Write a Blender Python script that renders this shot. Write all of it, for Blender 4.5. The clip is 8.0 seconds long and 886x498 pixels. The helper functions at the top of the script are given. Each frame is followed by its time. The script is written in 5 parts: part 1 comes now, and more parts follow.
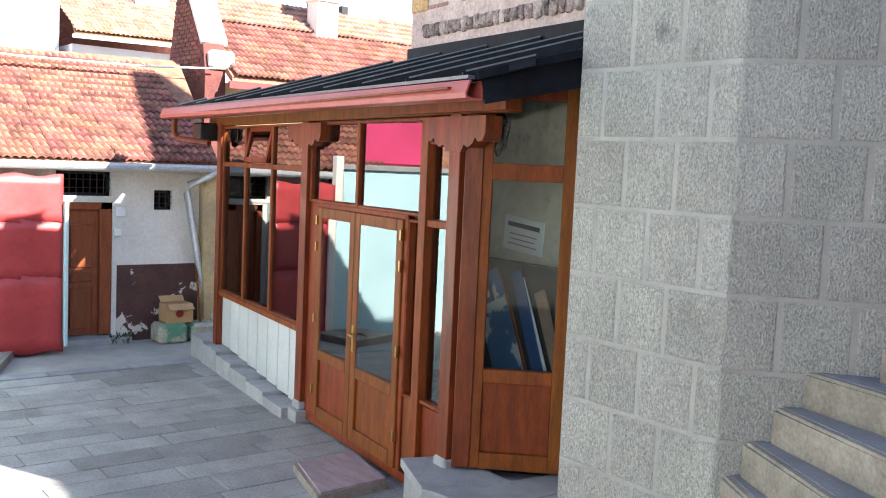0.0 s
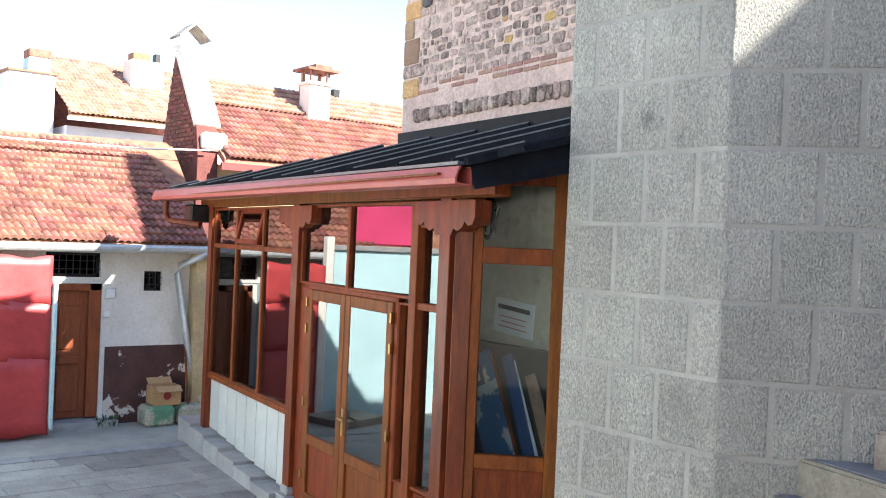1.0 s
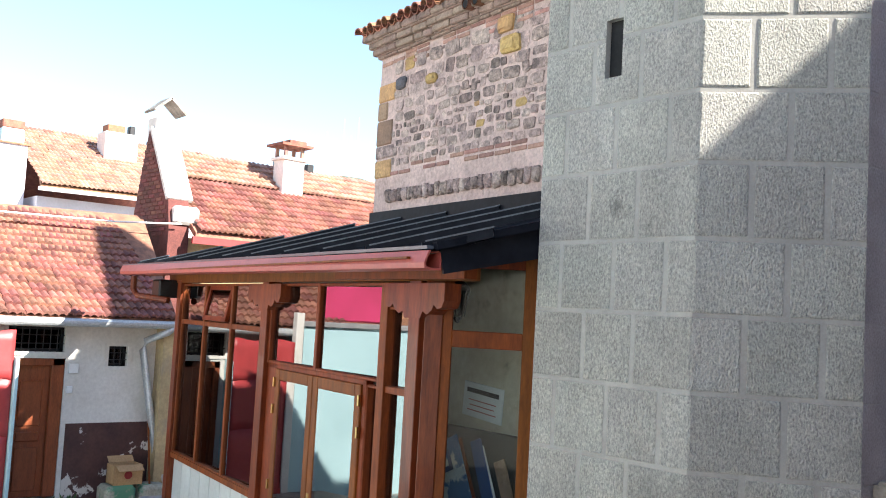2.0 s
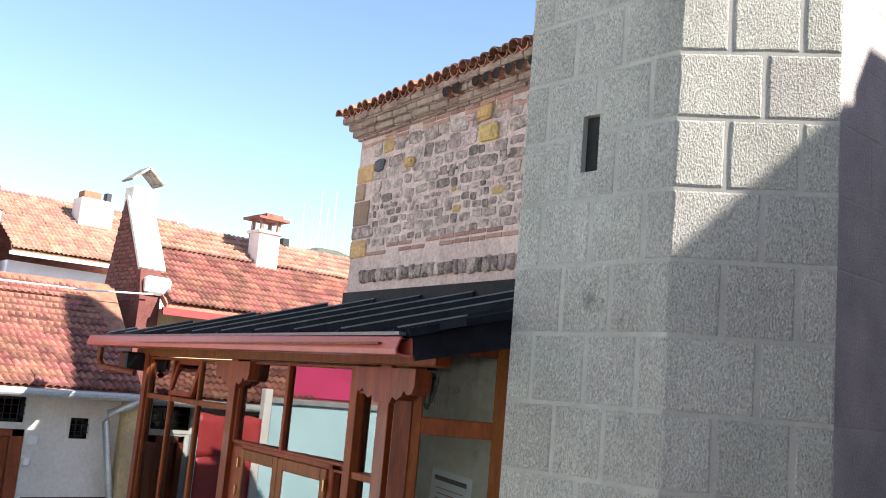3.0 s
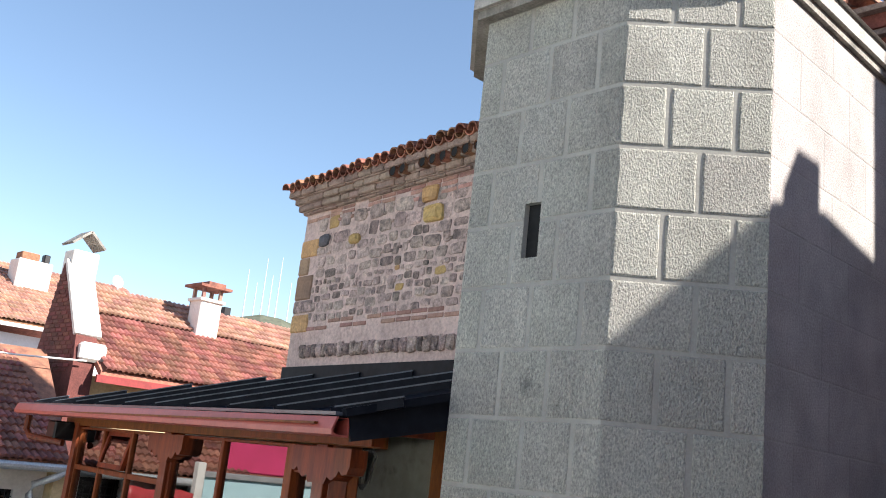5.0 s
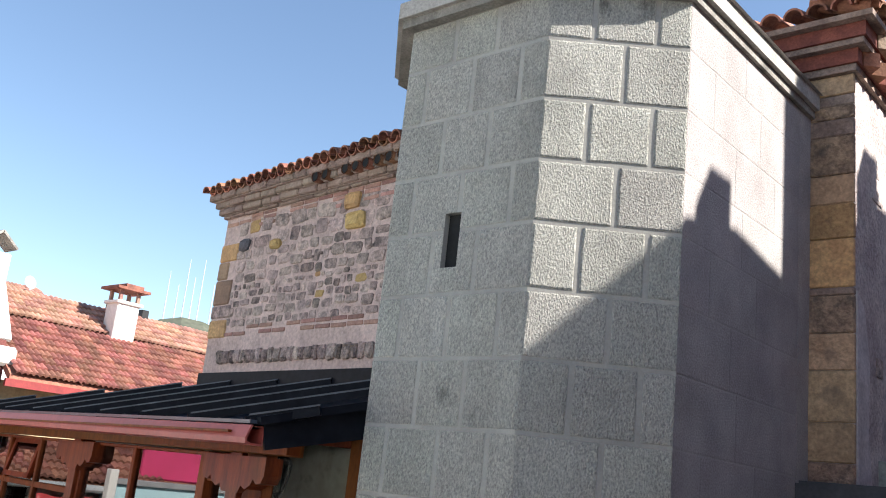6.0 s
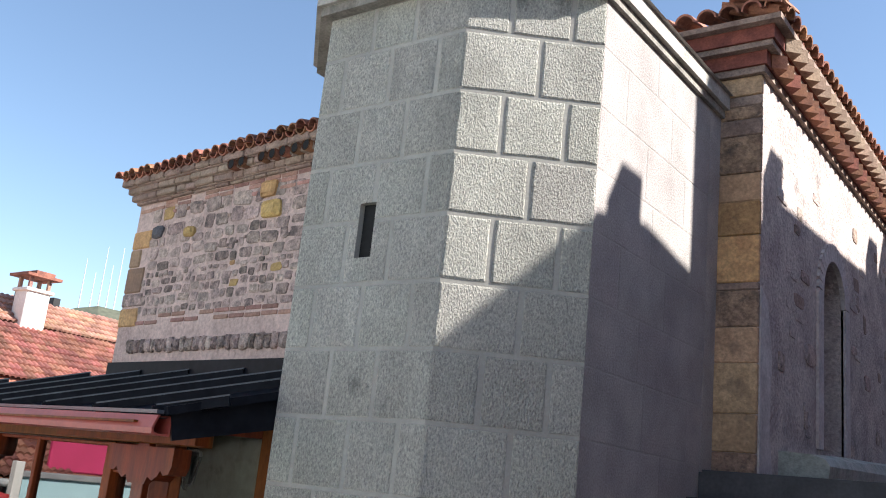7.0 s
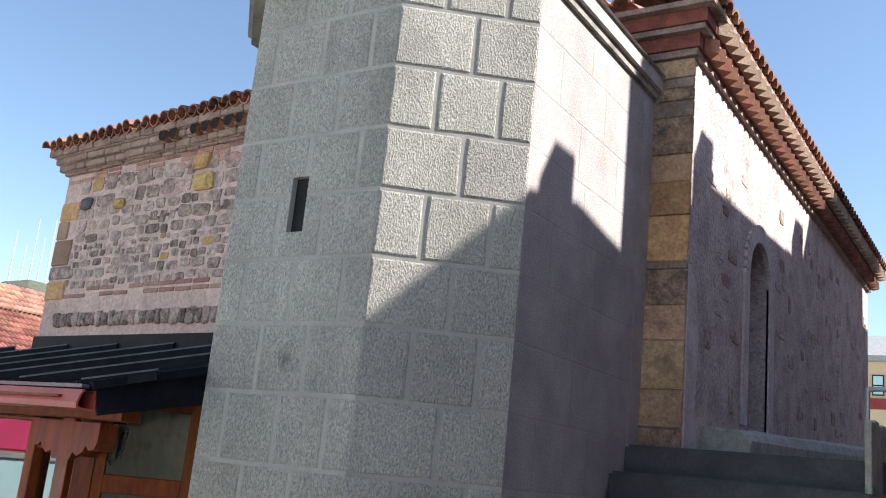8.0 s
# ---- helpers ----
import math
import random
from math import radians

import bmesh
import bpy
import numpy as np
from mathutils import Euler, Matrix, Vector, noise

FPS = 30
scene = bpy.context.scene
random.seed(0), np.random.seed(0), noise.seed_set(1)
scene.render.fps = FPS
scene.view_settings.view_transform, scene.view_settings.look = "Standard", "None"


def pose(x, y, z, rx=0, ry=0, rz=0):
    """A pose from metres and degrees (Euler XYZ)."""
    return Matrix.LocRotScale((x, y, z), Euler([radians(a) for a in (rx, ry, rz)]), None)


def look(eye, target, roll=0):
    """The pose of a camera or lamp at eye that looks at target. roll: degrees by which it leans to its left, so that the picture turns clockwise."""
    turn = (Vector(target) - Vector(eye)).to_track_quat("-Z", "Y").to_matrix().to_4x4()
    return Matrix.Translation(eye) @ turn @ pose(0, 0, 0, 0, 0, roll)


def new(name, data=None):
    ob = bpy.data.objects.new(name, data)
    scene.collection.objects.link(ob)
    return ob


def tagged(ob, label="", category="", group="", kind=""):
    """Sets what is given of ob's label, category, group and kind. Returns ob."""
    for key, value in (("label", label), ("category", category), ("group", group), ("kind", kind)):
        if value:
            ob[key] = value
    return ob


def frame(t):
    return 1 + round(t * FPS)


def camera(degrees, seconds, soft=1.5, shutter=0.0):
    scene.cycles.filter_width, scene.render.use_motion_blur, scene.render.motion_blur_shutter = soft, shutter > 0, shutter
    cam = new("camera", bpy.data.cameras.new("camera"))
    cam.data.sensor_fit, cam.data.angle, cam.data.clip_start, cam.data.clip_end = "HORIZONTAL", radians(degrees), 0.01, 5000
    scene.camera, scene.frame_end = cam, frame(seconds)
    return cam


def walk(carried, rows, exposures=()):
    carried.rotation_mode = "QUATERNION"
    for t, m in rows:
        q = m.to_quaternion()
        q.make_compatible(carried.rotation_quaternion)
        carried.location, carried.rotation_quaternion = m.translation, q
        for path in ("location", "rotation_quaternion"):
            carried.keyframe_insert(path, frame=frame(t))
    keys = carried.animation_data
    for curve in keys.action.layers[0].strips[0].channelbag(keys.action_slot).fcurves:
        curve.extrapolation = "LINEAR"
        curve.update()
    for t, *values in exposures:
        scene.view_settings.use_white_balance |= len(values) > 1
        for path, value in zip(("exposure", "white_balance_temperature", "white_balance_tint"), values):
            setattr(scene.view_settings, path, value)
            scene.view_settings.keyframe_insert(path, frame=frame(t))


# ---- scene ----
cam = camera(50.5, 8.0, soft=1.0)
PATH = [
    (0, (1.906, 2.534, 2.606), (0.333, 3.757, 2.432), 2.6),
    (0.5, (1.915, 2.517, 2.63), (0.343, 3.75, 2.541), 2.6),
    (1, (1.915, 2.53, 2.65), (0.343, 3.768, 2.641), 2.5),
    (2.5, (1.903, 2.572, 2.765), (0.387, 3.857, 2.997), 3.9),
    (3, (1.909, 2.564, 2.797), (0.415, 3.857, 3.108), 5.0),
    (3.5, (1.914, 2.568, 2.825), (0.442, 3.869, 3.202), 5.6),
    (4, (1.926, 2.561, 2.842), (0.476, 3.867, 3.276), 6.1),
    (5.5, (1.99, 2.533, 2.856), (0.631, 3.918, 3.342), 6.4),
    (6, (2.008, 2.558, 2.872), (0.72, 4.005, 3.371), 6.3),
    (6.5, (2.043, 2.578, 2.878), (0.823, 4.074, 3.4), 6.1),
    (7, (2.059, 2.603, 2.871), (0.895, 4.151, 3.37), 6.0),
    (7.5, (2.085, 2.623, 2.87), (0.974, 4.216, 3.348), 6.0),
    (8, (2.1, 2.63, 2.867), (1.038, 4.26, 3.332), 5.8),
]
EXPOSURES = [(0.0, 2.5, 6600, 8), (1.2, 2.4, 6600, 8), (2.5, 2.03, 6600, 9), (4.0, 1.62, 6600, 10), (6.5, 1.5, 6450, 10), (8.0, 1.5, 6450, 10)]
walk(cam, [(t, look(eye, target, roll)) for t, eye, target, roll in PATH], EXPOSURES)

# ---- daylight ----
SUN_AZ, SUN_EL = 26.0, 36.0
world = bpy.data.worlds.new("sky")
scene.world = world
world.use_nodes = True
wn = world.node_tree
sky = wn.nodes.new("ShaderNodeTexSky")
sky.sky_type, sky.sun_disc = "NISHITA", False
sky.sun_elevation, sky.sun_rotation = radians(SUN_EL), radians(90 - SUN_AZ)
sky.air_density, sky.dust_density, sky.ozone_density = 1.0, 0.25, 1.3
back = wn.nodes["Background"]
back.inputs["Strength"].default_value = 0.080
wn.links.new(sky.outputs[0], back.inputs["Color"])
sun = new("sun", bpy.data.lights.new("sun", "SUN"))
sun.data.energy, sun.data.angle, sun.data.color = 4.6, radians(0.55), (1.0, 0.95, 0.88)
ca, sa, ce, se = math.cos(radians(SUN_AZ)), math.sin(radians(SUN_AZ)), math.cos(radians(SUN_EL)), math.sin(radians(SUN_EL))
sun.matrix_world = look((30 * ca * ce, 30 * sa * ce, 30 * se), (0, 0, 0))

# ---- materials ----
def mat(name, base, other=None, rough=0.8, metal=0.0, scale=3.0, fine=40.0, bump=0.15, dist=0.01, vary=0.12, spread=(0.35, 0.65), rand=0.0, island=False, dirt=None, dirt_at=(0.55, 0.7), dirt_scale=1.2, coat=0.0, stretch=None, spots=(), detail=3.0, grit=0.6):
    """Procedural surface: two-scale colour variation, optional stains of a second colour, per-piece variation, fine relief."""
    m = bpy.data.materials.new(name)
    m.use_nodes = True
    t = m.node_tree
    n, l = t.nodes, t.links
    b = n["Principled BSDF"]
    co = n.new("ShaderNodeTexCoord").outputs["Object"]
    geo = n.new("ShaderNodeNewGeometry")
    src = geo.outputs["Position"]
    if stretch:
        mp = n.new("ShaderNodeMapping")
        mp.inputs["Scale"].default_value = stretch
        l.new(src, mp.inputs["Vector"])
        src = mp.outputs[0]
    def noise_tex(s, d=5.0, r=0.6):
        x = n.new("ShaderNodeTexNoise")
        x.inputs["Scale"].default_value, x.inputs["Detail"].default_value, x.inputs["Roughness"].default_value = s, d, r
        l.new(src, x.inputs["Vector"])
        return x
    def ramp(f, a, c, pos):
        r = n.new("ShaderNodeValToRGB")
        r.color_ramp.elements[0].position, r.color_ramp.elements[1].position = pos
        r.color_ramp.elements[0].color, r.color_ramp.elements[1].color = (*a, 1), (*c, 1)
        l.new(f, r.inputs[0])
        return r.outputs[0]
    other = other or tuple(max(0, v * (1 - 2 * vary)) for v in base)
    big = noise_tex(scale)
    col = ramp(big.outputs[0], other, base, spread)
    small = noise_tex(fine, detail, grit)
    mix = n.new("ShaderNodeMix")
    mix.data_type, mix.blend_type = "RGBA", "MULTIPLY"
    mix.inputs[0].default_value = 1.0
    l.new(col, mix.inputs[6])
    l.new(ramp(small.outputs[0], (1 - 1.6 * vary,) * 3, (1 + 0.6 * vary,) * 3, (0.3, 0.7)), mix.inputs[7])
    col = mix.outputs[2]
    if dirt:
        dn = noise_tex(dirt_scale, 8.0, 0.65)
        mask = ramp(dn.outputs[0], (0, 0, 0), (1, 1, 1), dirt_at)
        mx = n.new("ShaderNodeMix")
        mx.data_type = "RGBA"
        l.new(mask, mx.inputs[0])
        l.new(col, mx.inputs[6])
        mx.inputs[7].default_value = (*dirt, 1)
        col = mx.outputs[2]
    for sx, sy, sz, sr in spots:
        # a sooty stain of its own shape on the stone
        vd = n.new("ShaderNodeVectorMath")
        vd.operation = "DISTANCE"
        l.new(geo.outputs["Position"], vd.inputs[0])
        vd.inputs[1].default_value = (sx, sy, sz)
        ad = n.new("ShaderNodeMath")
        ad.operation = "MULTIPLY_ADD"
        l.new(noise_tex(26.0, 6.0, 0.7).outputs[0], ad.inputs[0])
        ad.inputs[1].default_value = sr * 4.0
        l.new(vd.outputs["Value"], ad.inputs[2])
        mask = ramp(ad.outputs[0], (0.7, 0.7, 0.7), (0, 0, 0), (sr * 1.7, sr * 2.9))
        mx = n.new("ShaderNodeMix")
        mx.data_type = "RGBA"
        l.new(mask, mx.inputs[0])
        l.new(col, mx.inputs[6])
        mx.inputs[7].default_value = (0.12, 0.115, 0.105, 1)
        col = mx.outputs[2]
    if rand:
        if island:
            rv = geo.outputs["Random Per Island"]
        else:
            rv = n.new("ShaderNodeObjectInfo").outputs["Random"]
        hsv = n.new("ShaderNodeHueSaturation")
        mr = n.new("ShaderNodeMapRange")
        mr.inputs[3].default_value, mr.inputs[4].default_value = 1 - rand, 1 + rand
        l.new(rv, mr.inputs[0])
        l.new(mr.outputs[0], hsv.inputs["Value"])
        m2 = n.new("ShaderNodeMath")
        m2.operation = "MULTIPLY_ADD"
        m2.inputs[1].default_value, m2.inputs[2].default_value = 0.03, 0.485
        fr = n.new("ShaderNodeMath")
        fr.operation = "FRACT"
        ml = n.new("ShaderNodeMath")
        ml.operation = "MULTIPLY"
        ml.inputs[1].default_value = 7.31
        l.new(rv, ml.inputs[0])
        l.new(ml.outputs[0], fr.inputs[0])
        l.new(fr.outputs[0], m2.inputs[0])
        l.new(m2.outputs[0], hsv.inputs["Hue"])
        l.new(col, hsv.inputs["Color"])
        col = hsv.outputs[0]
    l.new(col, b.inputs["Base Color"])
    b.inputs["Roughness"].default_value, b.inputs["Metallic"].default_value = rough, metal
    b.inputs["Coat Weight"].default_value = coat
    if bump:
        bp = n.new("ShaderNodeBump")
        bp.inputs["Strength"].default_value, bp.inputs["Distance"].default_value = bump, dist
        l.new(small.outputs[0], bp.inputs["Height"])
        l.new(bp.outputs[0], b.inputs["Normal"])
    return m


def glass_mat(name, tint=(0.9, 0.95, 0.95), see=0.5, rough=0.0, ior=1.5):
    m = bpy.data.materials.new(name)
    m.use_nodes = True
    t = m.node_tree
    n, l = t.nodes, t.links
    n.remove(n["Principled BSDF"])
    tr, gl, mx, lw = n.new("ShaderNodeBsdfTransparent"), n.new("ShaderNodeBsdfGlossy"), n.new("ShaderNodeMixShader"), n.new("ShaderNodeFresnel")
    tr.inputs[0].default_value = (*[see * v for v in tint], 1)
    gl.inputs["Roughness"].default_value = rough
    lw.inputs[0].default_value = ior
    l.new(lw.outputs[0], mx.inputs[0])
    l.new(tr.outputs[0], mx.inputs[1])
    l.new(gl.outputs[0], mx.inputs[2])
    l.new(mx.outputs[0], n["Material Output"].inputs[0])
    return m


M = {}
M["block"] = mat("hammered_stone", (0.73, 0.71, 0.635), (0.58, 0.56, 0.50), 0.9, scale=1.6, fine=78, bump=1.0, dist=0.045, vary=0.30, detail=3.0, grit=0.6, rand=0.08, dirt=(0.30, 0.29, 0.26), dirt_at=(0.6, 0.82), stretch=(1.3, 1.3, 0.75), spots=((-1.65, 6.81, 3.43, 0.11), (-1.42, 6.81, 3.31, 0.07), (-0.86, 7.03, 5.90, 0.10), (-0.64, 7.21, 5.90, 0.12)))
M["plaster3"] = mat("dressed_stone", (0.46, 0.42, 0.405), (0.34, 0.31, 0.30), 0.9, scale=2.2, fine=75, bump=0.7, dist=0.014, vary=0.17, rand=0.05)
M["joint"] = mat("pointing_mortar", (0.42, 0.405, 0.365), (0.34, 0.325, 0.295), 0.9, scale=3, fine=60, bump=0.2, vary=0.08)
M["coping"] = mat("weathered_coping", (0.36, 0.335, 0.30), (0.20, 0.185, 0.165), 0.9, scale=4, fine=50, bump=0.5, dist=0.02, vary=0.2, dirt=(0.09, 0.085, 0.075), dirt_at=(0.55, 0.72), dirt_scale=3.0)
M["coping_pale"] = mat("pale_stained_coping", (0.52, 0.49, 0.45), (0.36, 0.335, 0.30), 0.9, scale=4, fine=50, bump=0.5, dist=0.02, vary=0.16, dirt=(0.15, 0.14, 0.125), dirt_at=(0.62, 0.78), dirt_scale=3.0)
M["brick_red"] = mat("red_eaves_brick", (0.28, 0.11, 0.062), (0.17, 0.064, 0.04), 0.9, scale=8, fine=50, bump=0.5, vary=0.18, rand=0.2)
M["corbel"] = mat("tan_corbel_brick", (0.50, 0.36, 0.26), (0.34, 0.23, 0.165), 0.9, scale=8, fine=50, bump=0.6, vary=0.18, rand=0.2)
M["ledge"] = mat("mossy_grey_ledge", (0.50, 0.51, 0.46), (0.33, 0.35, 0.30), 0.9, scale=5, fine=30, bump=0.6, dist=0.02, vary=0.16, dirt=(0.16, 0.18, 0.14), dirt_at=(0.6, 0.75), dirt_scale=3.0)
M["rubble_mortar"] = mat("lime_mortar", (0.68, 0.52, 0.47), (0.50, 0.375, 0.335), 0.95, scale=3.5, fine=30, bump=0.7, dist=0.02, vary=0.18)
M["rubble"] = mat("rubble_stone", (0.50, 0.38, 0.33), (0.16, 0.125, 0.115), 0.9, scale=16, fine=55, bump=0.9, dist=0.025, vary=0.25, rand=0.35)
M["rubble_pale"] = mat("pale_rubble_stone", (0.62, 0.48, 0.42), (0.28, 0.22, 0.20), 0.9, scale=14, fine=50, bump=0.9, dist=0.02, vary=0.22, rand=0.22)
M["ochre"] = mat("ochre_stone", (0.60, 0.40, 0.16), (0.42, 0.27, 0.12), 0.9, scale=5, fine=40, bump=0.5, vary=0.15, rand=0.15)
M["slate_stone"] = mat("dark_blue_stone", (0.16, 0.15, 0.17), (0.10, 0.10, 0.11), 0.9, scale=5, fine=40, bump=0.5, vary=0.15)
M["brown_stone"] = mat("brown_quoin", (0.36, 0.23, 0.15), (0.26, 0.17, 0.12), 0.9, scale=4, fine=40, bump=0.5, vary=0.15, rand=0.15)
M["quoin"] = mat("sandstone_quoin", (0.66, 0.42, 0.20), (0.46, 0.27, 0.13), 0.9, scale=7, fine=35, bump=0.8, dist=0.02, vary=0.22, rand=0.28, dirt=(0.13, 0.095, 0.075), dirt_at=(0.58, 0.70), dirt_scale=3.0)
M["quoin_tan"] = mat("tan_quoin", (0.63, 0.44, 0.26), (0.44, 0.30, 0.175), 0.9, scale=6, fine=35, bump=0.9, dist=0.02, vary=0.2, rand=0.18, dirt=(0.22, 0.16, 0.11), dirt_at=(0.56, 0.72), dirt_scale=4.0)
M["quoin_dark"] = mat("sooty_rough_quoin", (0.54, 0.37, 0.25), (0.25, 0.17, 0.125), 0.95, scale=11, fine=40, bump=1.0, dist=0.03, vary=0.25, rand=0.2, dirt=(0.13, 0.10, 0.08), dirt_at=(0.54, 0.68), dirt_scale=6.0)
M["brick_old"] = mat("old_brick", (0.46, 0.27, 0.215), (0.31, 0.17, 0.135), 0.9, scale=8, fine=50, bump=0.5, vary=0.15, rand=0.25)
M["cornice"] = mat("weathered_cornice_stone", (0.42, 0.31, 0.25), (0.24, 0.17, 0.14), 0.9, scale=6, fine=40, bump=0.7, dist=0.02, vary=0.22, rand=0.12)
M["wash"] = mat("flaking_limewash", (0.66, 0.575, 0.53), (0.44, 0.36, 0.345), 0.95, scale=3.0, fine=30, bump=0.9, dist=0.03, vary=0.22, dirt=(0.22, 0.185, 0.18), dirt_at=(0.57, 0.72), dirt_scale=2.2, spots=((-0.12, 10.75, 3.62, 0.16), (-0.12, 12.45, 3.7, 0.20), (-0.12, 13.1, 3.62, 0.18)))
M["wash_pale"] = mat("pale_limewash", (0.66, 0.60, 0.585), (0.50, 0.44, 0.43), 0.95, scale=4.0, fine=30, bump=0.6, dist=0.02, vary=0.15)
M["tile"] = mat("clay_tile", (0.33, 0.135, 0.10), (0.19, 0.073, 0.057), 0.85, scale=6, fine=50, bump=0.3, vary=0.18, rand=0.35)
M["tile_many"] = mat("clay_tiles", (0.33, 0.135, 0.10), (0.20, 0.076, 0.059), 0.85, scale=5, fine=50, bump=0.3, vary=0.18, rand=0.35, island=True)
M["tile_pale"] = mat("pale_clay_tiles", (0.47, 0.275, 0.20), (0.35, 0.18, 0.13), 0.85, scale=5, fine=50, bump=0.3, vary=0.16, rand=0.25, island=True)
M["tile_old"] = mat("old_barrel_tile", (0.38, 0.17, 0.10), (0.20, 0.09, 0.06), 0.9, scale=7, fine=50, bump=0.5, vary=0.18, rand=0.3)
M["wood"] = mat("stained_pine", (0.25, 0.060, 0.010), (0.155, 0.035, 0.006), 0.55, scale=5, fine=30, bump=0.12, dist=0.004, vary=0.16, rand=0.08, stretch=(3, 3, 0.5))
M["wood_post"] = mat("stained_pine_post", (0.225, 0.046, 0.012), (0.12, 0.023, 0.007), 0.45, scale=5, fine=30, bump=0.15, dist=0.004, vary=0.18, coat=0.1, stretch=(3, 3, 0.4))
for k in ("wood", "wood_post"):
    M[k].node_tree.nodes["Principled BSDF"].inputs["Specular IOR Level"].default_value = 0.25
M["white_panel"] = mat("pale_panel", (0.56, 0.58, 0.57), (0.48, 0.50, 0.49), 0.5, scale=2, fine=20, bump=0.05, vary=0.05, rand=0.04)
M["black_metal"] = mat("black_sheet_roof", (0.018, 0.020, 0.026), (0.012, 0.0135, 0.018), 0.3, 0.0, scale=3, fine=14, bump=0.04, vary=0.15)
M["black_metal"].node_tree.nodes["Principled BSDF"].inputs["Specular IOR Level"].default_value = 0.04
# lighter grey carries the sky highlight along seam tops and eave edge
M["seam"] = mat("highlight_seam_grey", (0.10, 0.115, 0.14), (0.05, 0.058, 0.075), 0.3, scale=3, fine=14, bump=0.04, vary=0.15)
M["gutter"] = mat("salmon_gutter", (0.45, 0.095, 0.072), (0.37, 0.075, 0.058), 0.45, scale=4, fine=30, bump=0.05, vary=0.08)
M["plinth"] = mat("grey_plinth_stone", (0.36, 0.36, 0.36), (0.27, 0.27, 0.28), 0.75, scale=4, fine=50, bump=0.25, vary=0.1, rand=0.1)
M["slab"] = mat("paving_slab", (0.36, 0.345, 0.325), (0.26, 0.25, 0.235), 0.75, scale=2.5, fine=40, bump=0.25, vary=0.14, rand=0.24)
M["mat"] = mat("worn_doormat", (0.42, 0.31, 0.32), (0.31, 0.22, 0.23), 0.9, scale=4, fine=60, bump=0.4, vary=0.12, stretch=(1, 4, 1))
M["earth"] = mat("dusty_ground", (0.58, 0.56, 0.47), (0.48, 0.46, 0.385), 0.95, scale=1.5, fine=20, bump=0.4, vary=0.12)
M["step"] = mat("step_stone", (0.36, 0.31, 0.255), (0.23, 0.195, 0.16), 0.85, scale=4, fine=40, bump=0.4, vary=0.16, rand=0.1)
# step tops get the bluish grey of sky light as their colour
M["tread"] = mat("sky_tinted_tread", (0.27, 0.265, 0.28), (0.20, 0.195, 0.21), 0.6, scale=4, fine=40, bump=0.2, vary=0.12)
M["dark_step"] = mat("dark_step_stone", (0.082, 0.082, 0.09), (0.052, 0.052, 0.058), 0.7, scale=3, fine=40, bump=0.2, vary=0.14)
M["white_wall"] = mat("white_render", (0.78, 0.76, 0.72), (0.66, 0.63, 0.58), 0.9, scale=1.6, fine=20, bump=0.25, vary=0.07, dirt=(0.5, 0.46, 0.4), dirt_at=(0.62, 0.8))
M["lilac_wall"] = mat("lilac_render", (0.74, 0.72, 0.78), (0.66, 0.64, 0.70), 0.9, scale=1.2, fine=20, bump=0.2, vary=0.05)
M["brown_dado"] = mat("flaking_brown_dado", (0.10, 0.045, 0.038), (0.07, 0.032, 0.03), 0.7, scale=3, fine=25, bump=0.3, vary=0.12, dirt=(0.62, 0.58, 0.54), dirt_at=(0.575, 0.59), dirt_scale=2.0)
M["ochre_wall"] = mat("ochre_render", (0.55, 0.43, 0.24), (0.40, 0.31, 0.18), 0.9, scale=2, fine=20, bump=0.3, vary=0.12, dirt=(0.3, 0.25, 0.2), dirt_at=(0.6, 0.75))
M["red_sheet"] = mat("red_sheet_metal", (0.46, 0.055, 0.058), (0.36, 0.038, 0.04), 0.45, scale=2, fine=15, bump=0.08, vary=0.08)
M["blue_wall"] = mat("pale_blue_render", (0.50, 0.72, 0.76), (0.42, 0.62, 0.66), 0.85, scale=1.5, fine=20, bump=0.2, vary=0.06)
M["pink"] = mat("crimson_awning", (0.62, 0.05, 0.16), (0.5, 0.04, 0.12), 0.8, scale=2, fine=20, bump=0.05, vary=0.06)
M["door_wood"] = mat("varnished_door", (0.33, 0.085, 0.03), (0.22, 0.055, 0.02), 0.4, scale=5, fine=40, bump=0.12, vary=0.15, stretch=(3, 3, 0.5))
M["iron"] = mat("dark_iron", (0.03, 0.03, 0.032), None, 0.5, 0.6, bump=0.1)
M["zinc"] = mat("grey_zinc_pipe", (0.55, 0.57, 0.58), (0.45, 0.47, 0.48), 0.4, 0.3, scale=5, bump=0.06)
M["brass"] = mat("brass", (0.6, 0.38, 0.14), None, 0.3, 0.9, bump=0.05)
M["cardboard"] = mat("cardboard", (0.50, 0.32, 0.16), (0.42, 0.26, 0.13), 0.9, bump=0.1)
M["white"] = mat("white_paint", (0.80, 0.80, 0.79), (0.74, 0.74, 0.73), 0.6, bump=0.04, vary=0.04)
# print ink, and the black that stands for shade in small openings
M["ink_shade"] = mat("black_ink_and_shade", (0.03, 0.03, 0.03), None, 0.7, bump=0.0)
M["ink_shade"].node_tree.nodes["Principled BSDF"].inputs["Specular IOR Level"].default_value = 0.1
# near-black with the shade of unlit interiors already in the colour
M["dark"] = mat("unlit_interior_dark", (0.05, 0.045, 0.04), None, 0.9, bump=0.1)
M["cream"] = mat("stained_plaster", (0.66, 0.58, 0.44), (0.50, 0.43, 0.32), 0.9, scale=1.5, fine=15, bump=0.2, vary=0.1, dirt=(0.09, 0.08, 0.07), dirt_at=(0.60, 0.72), dirt_scale=1.6)
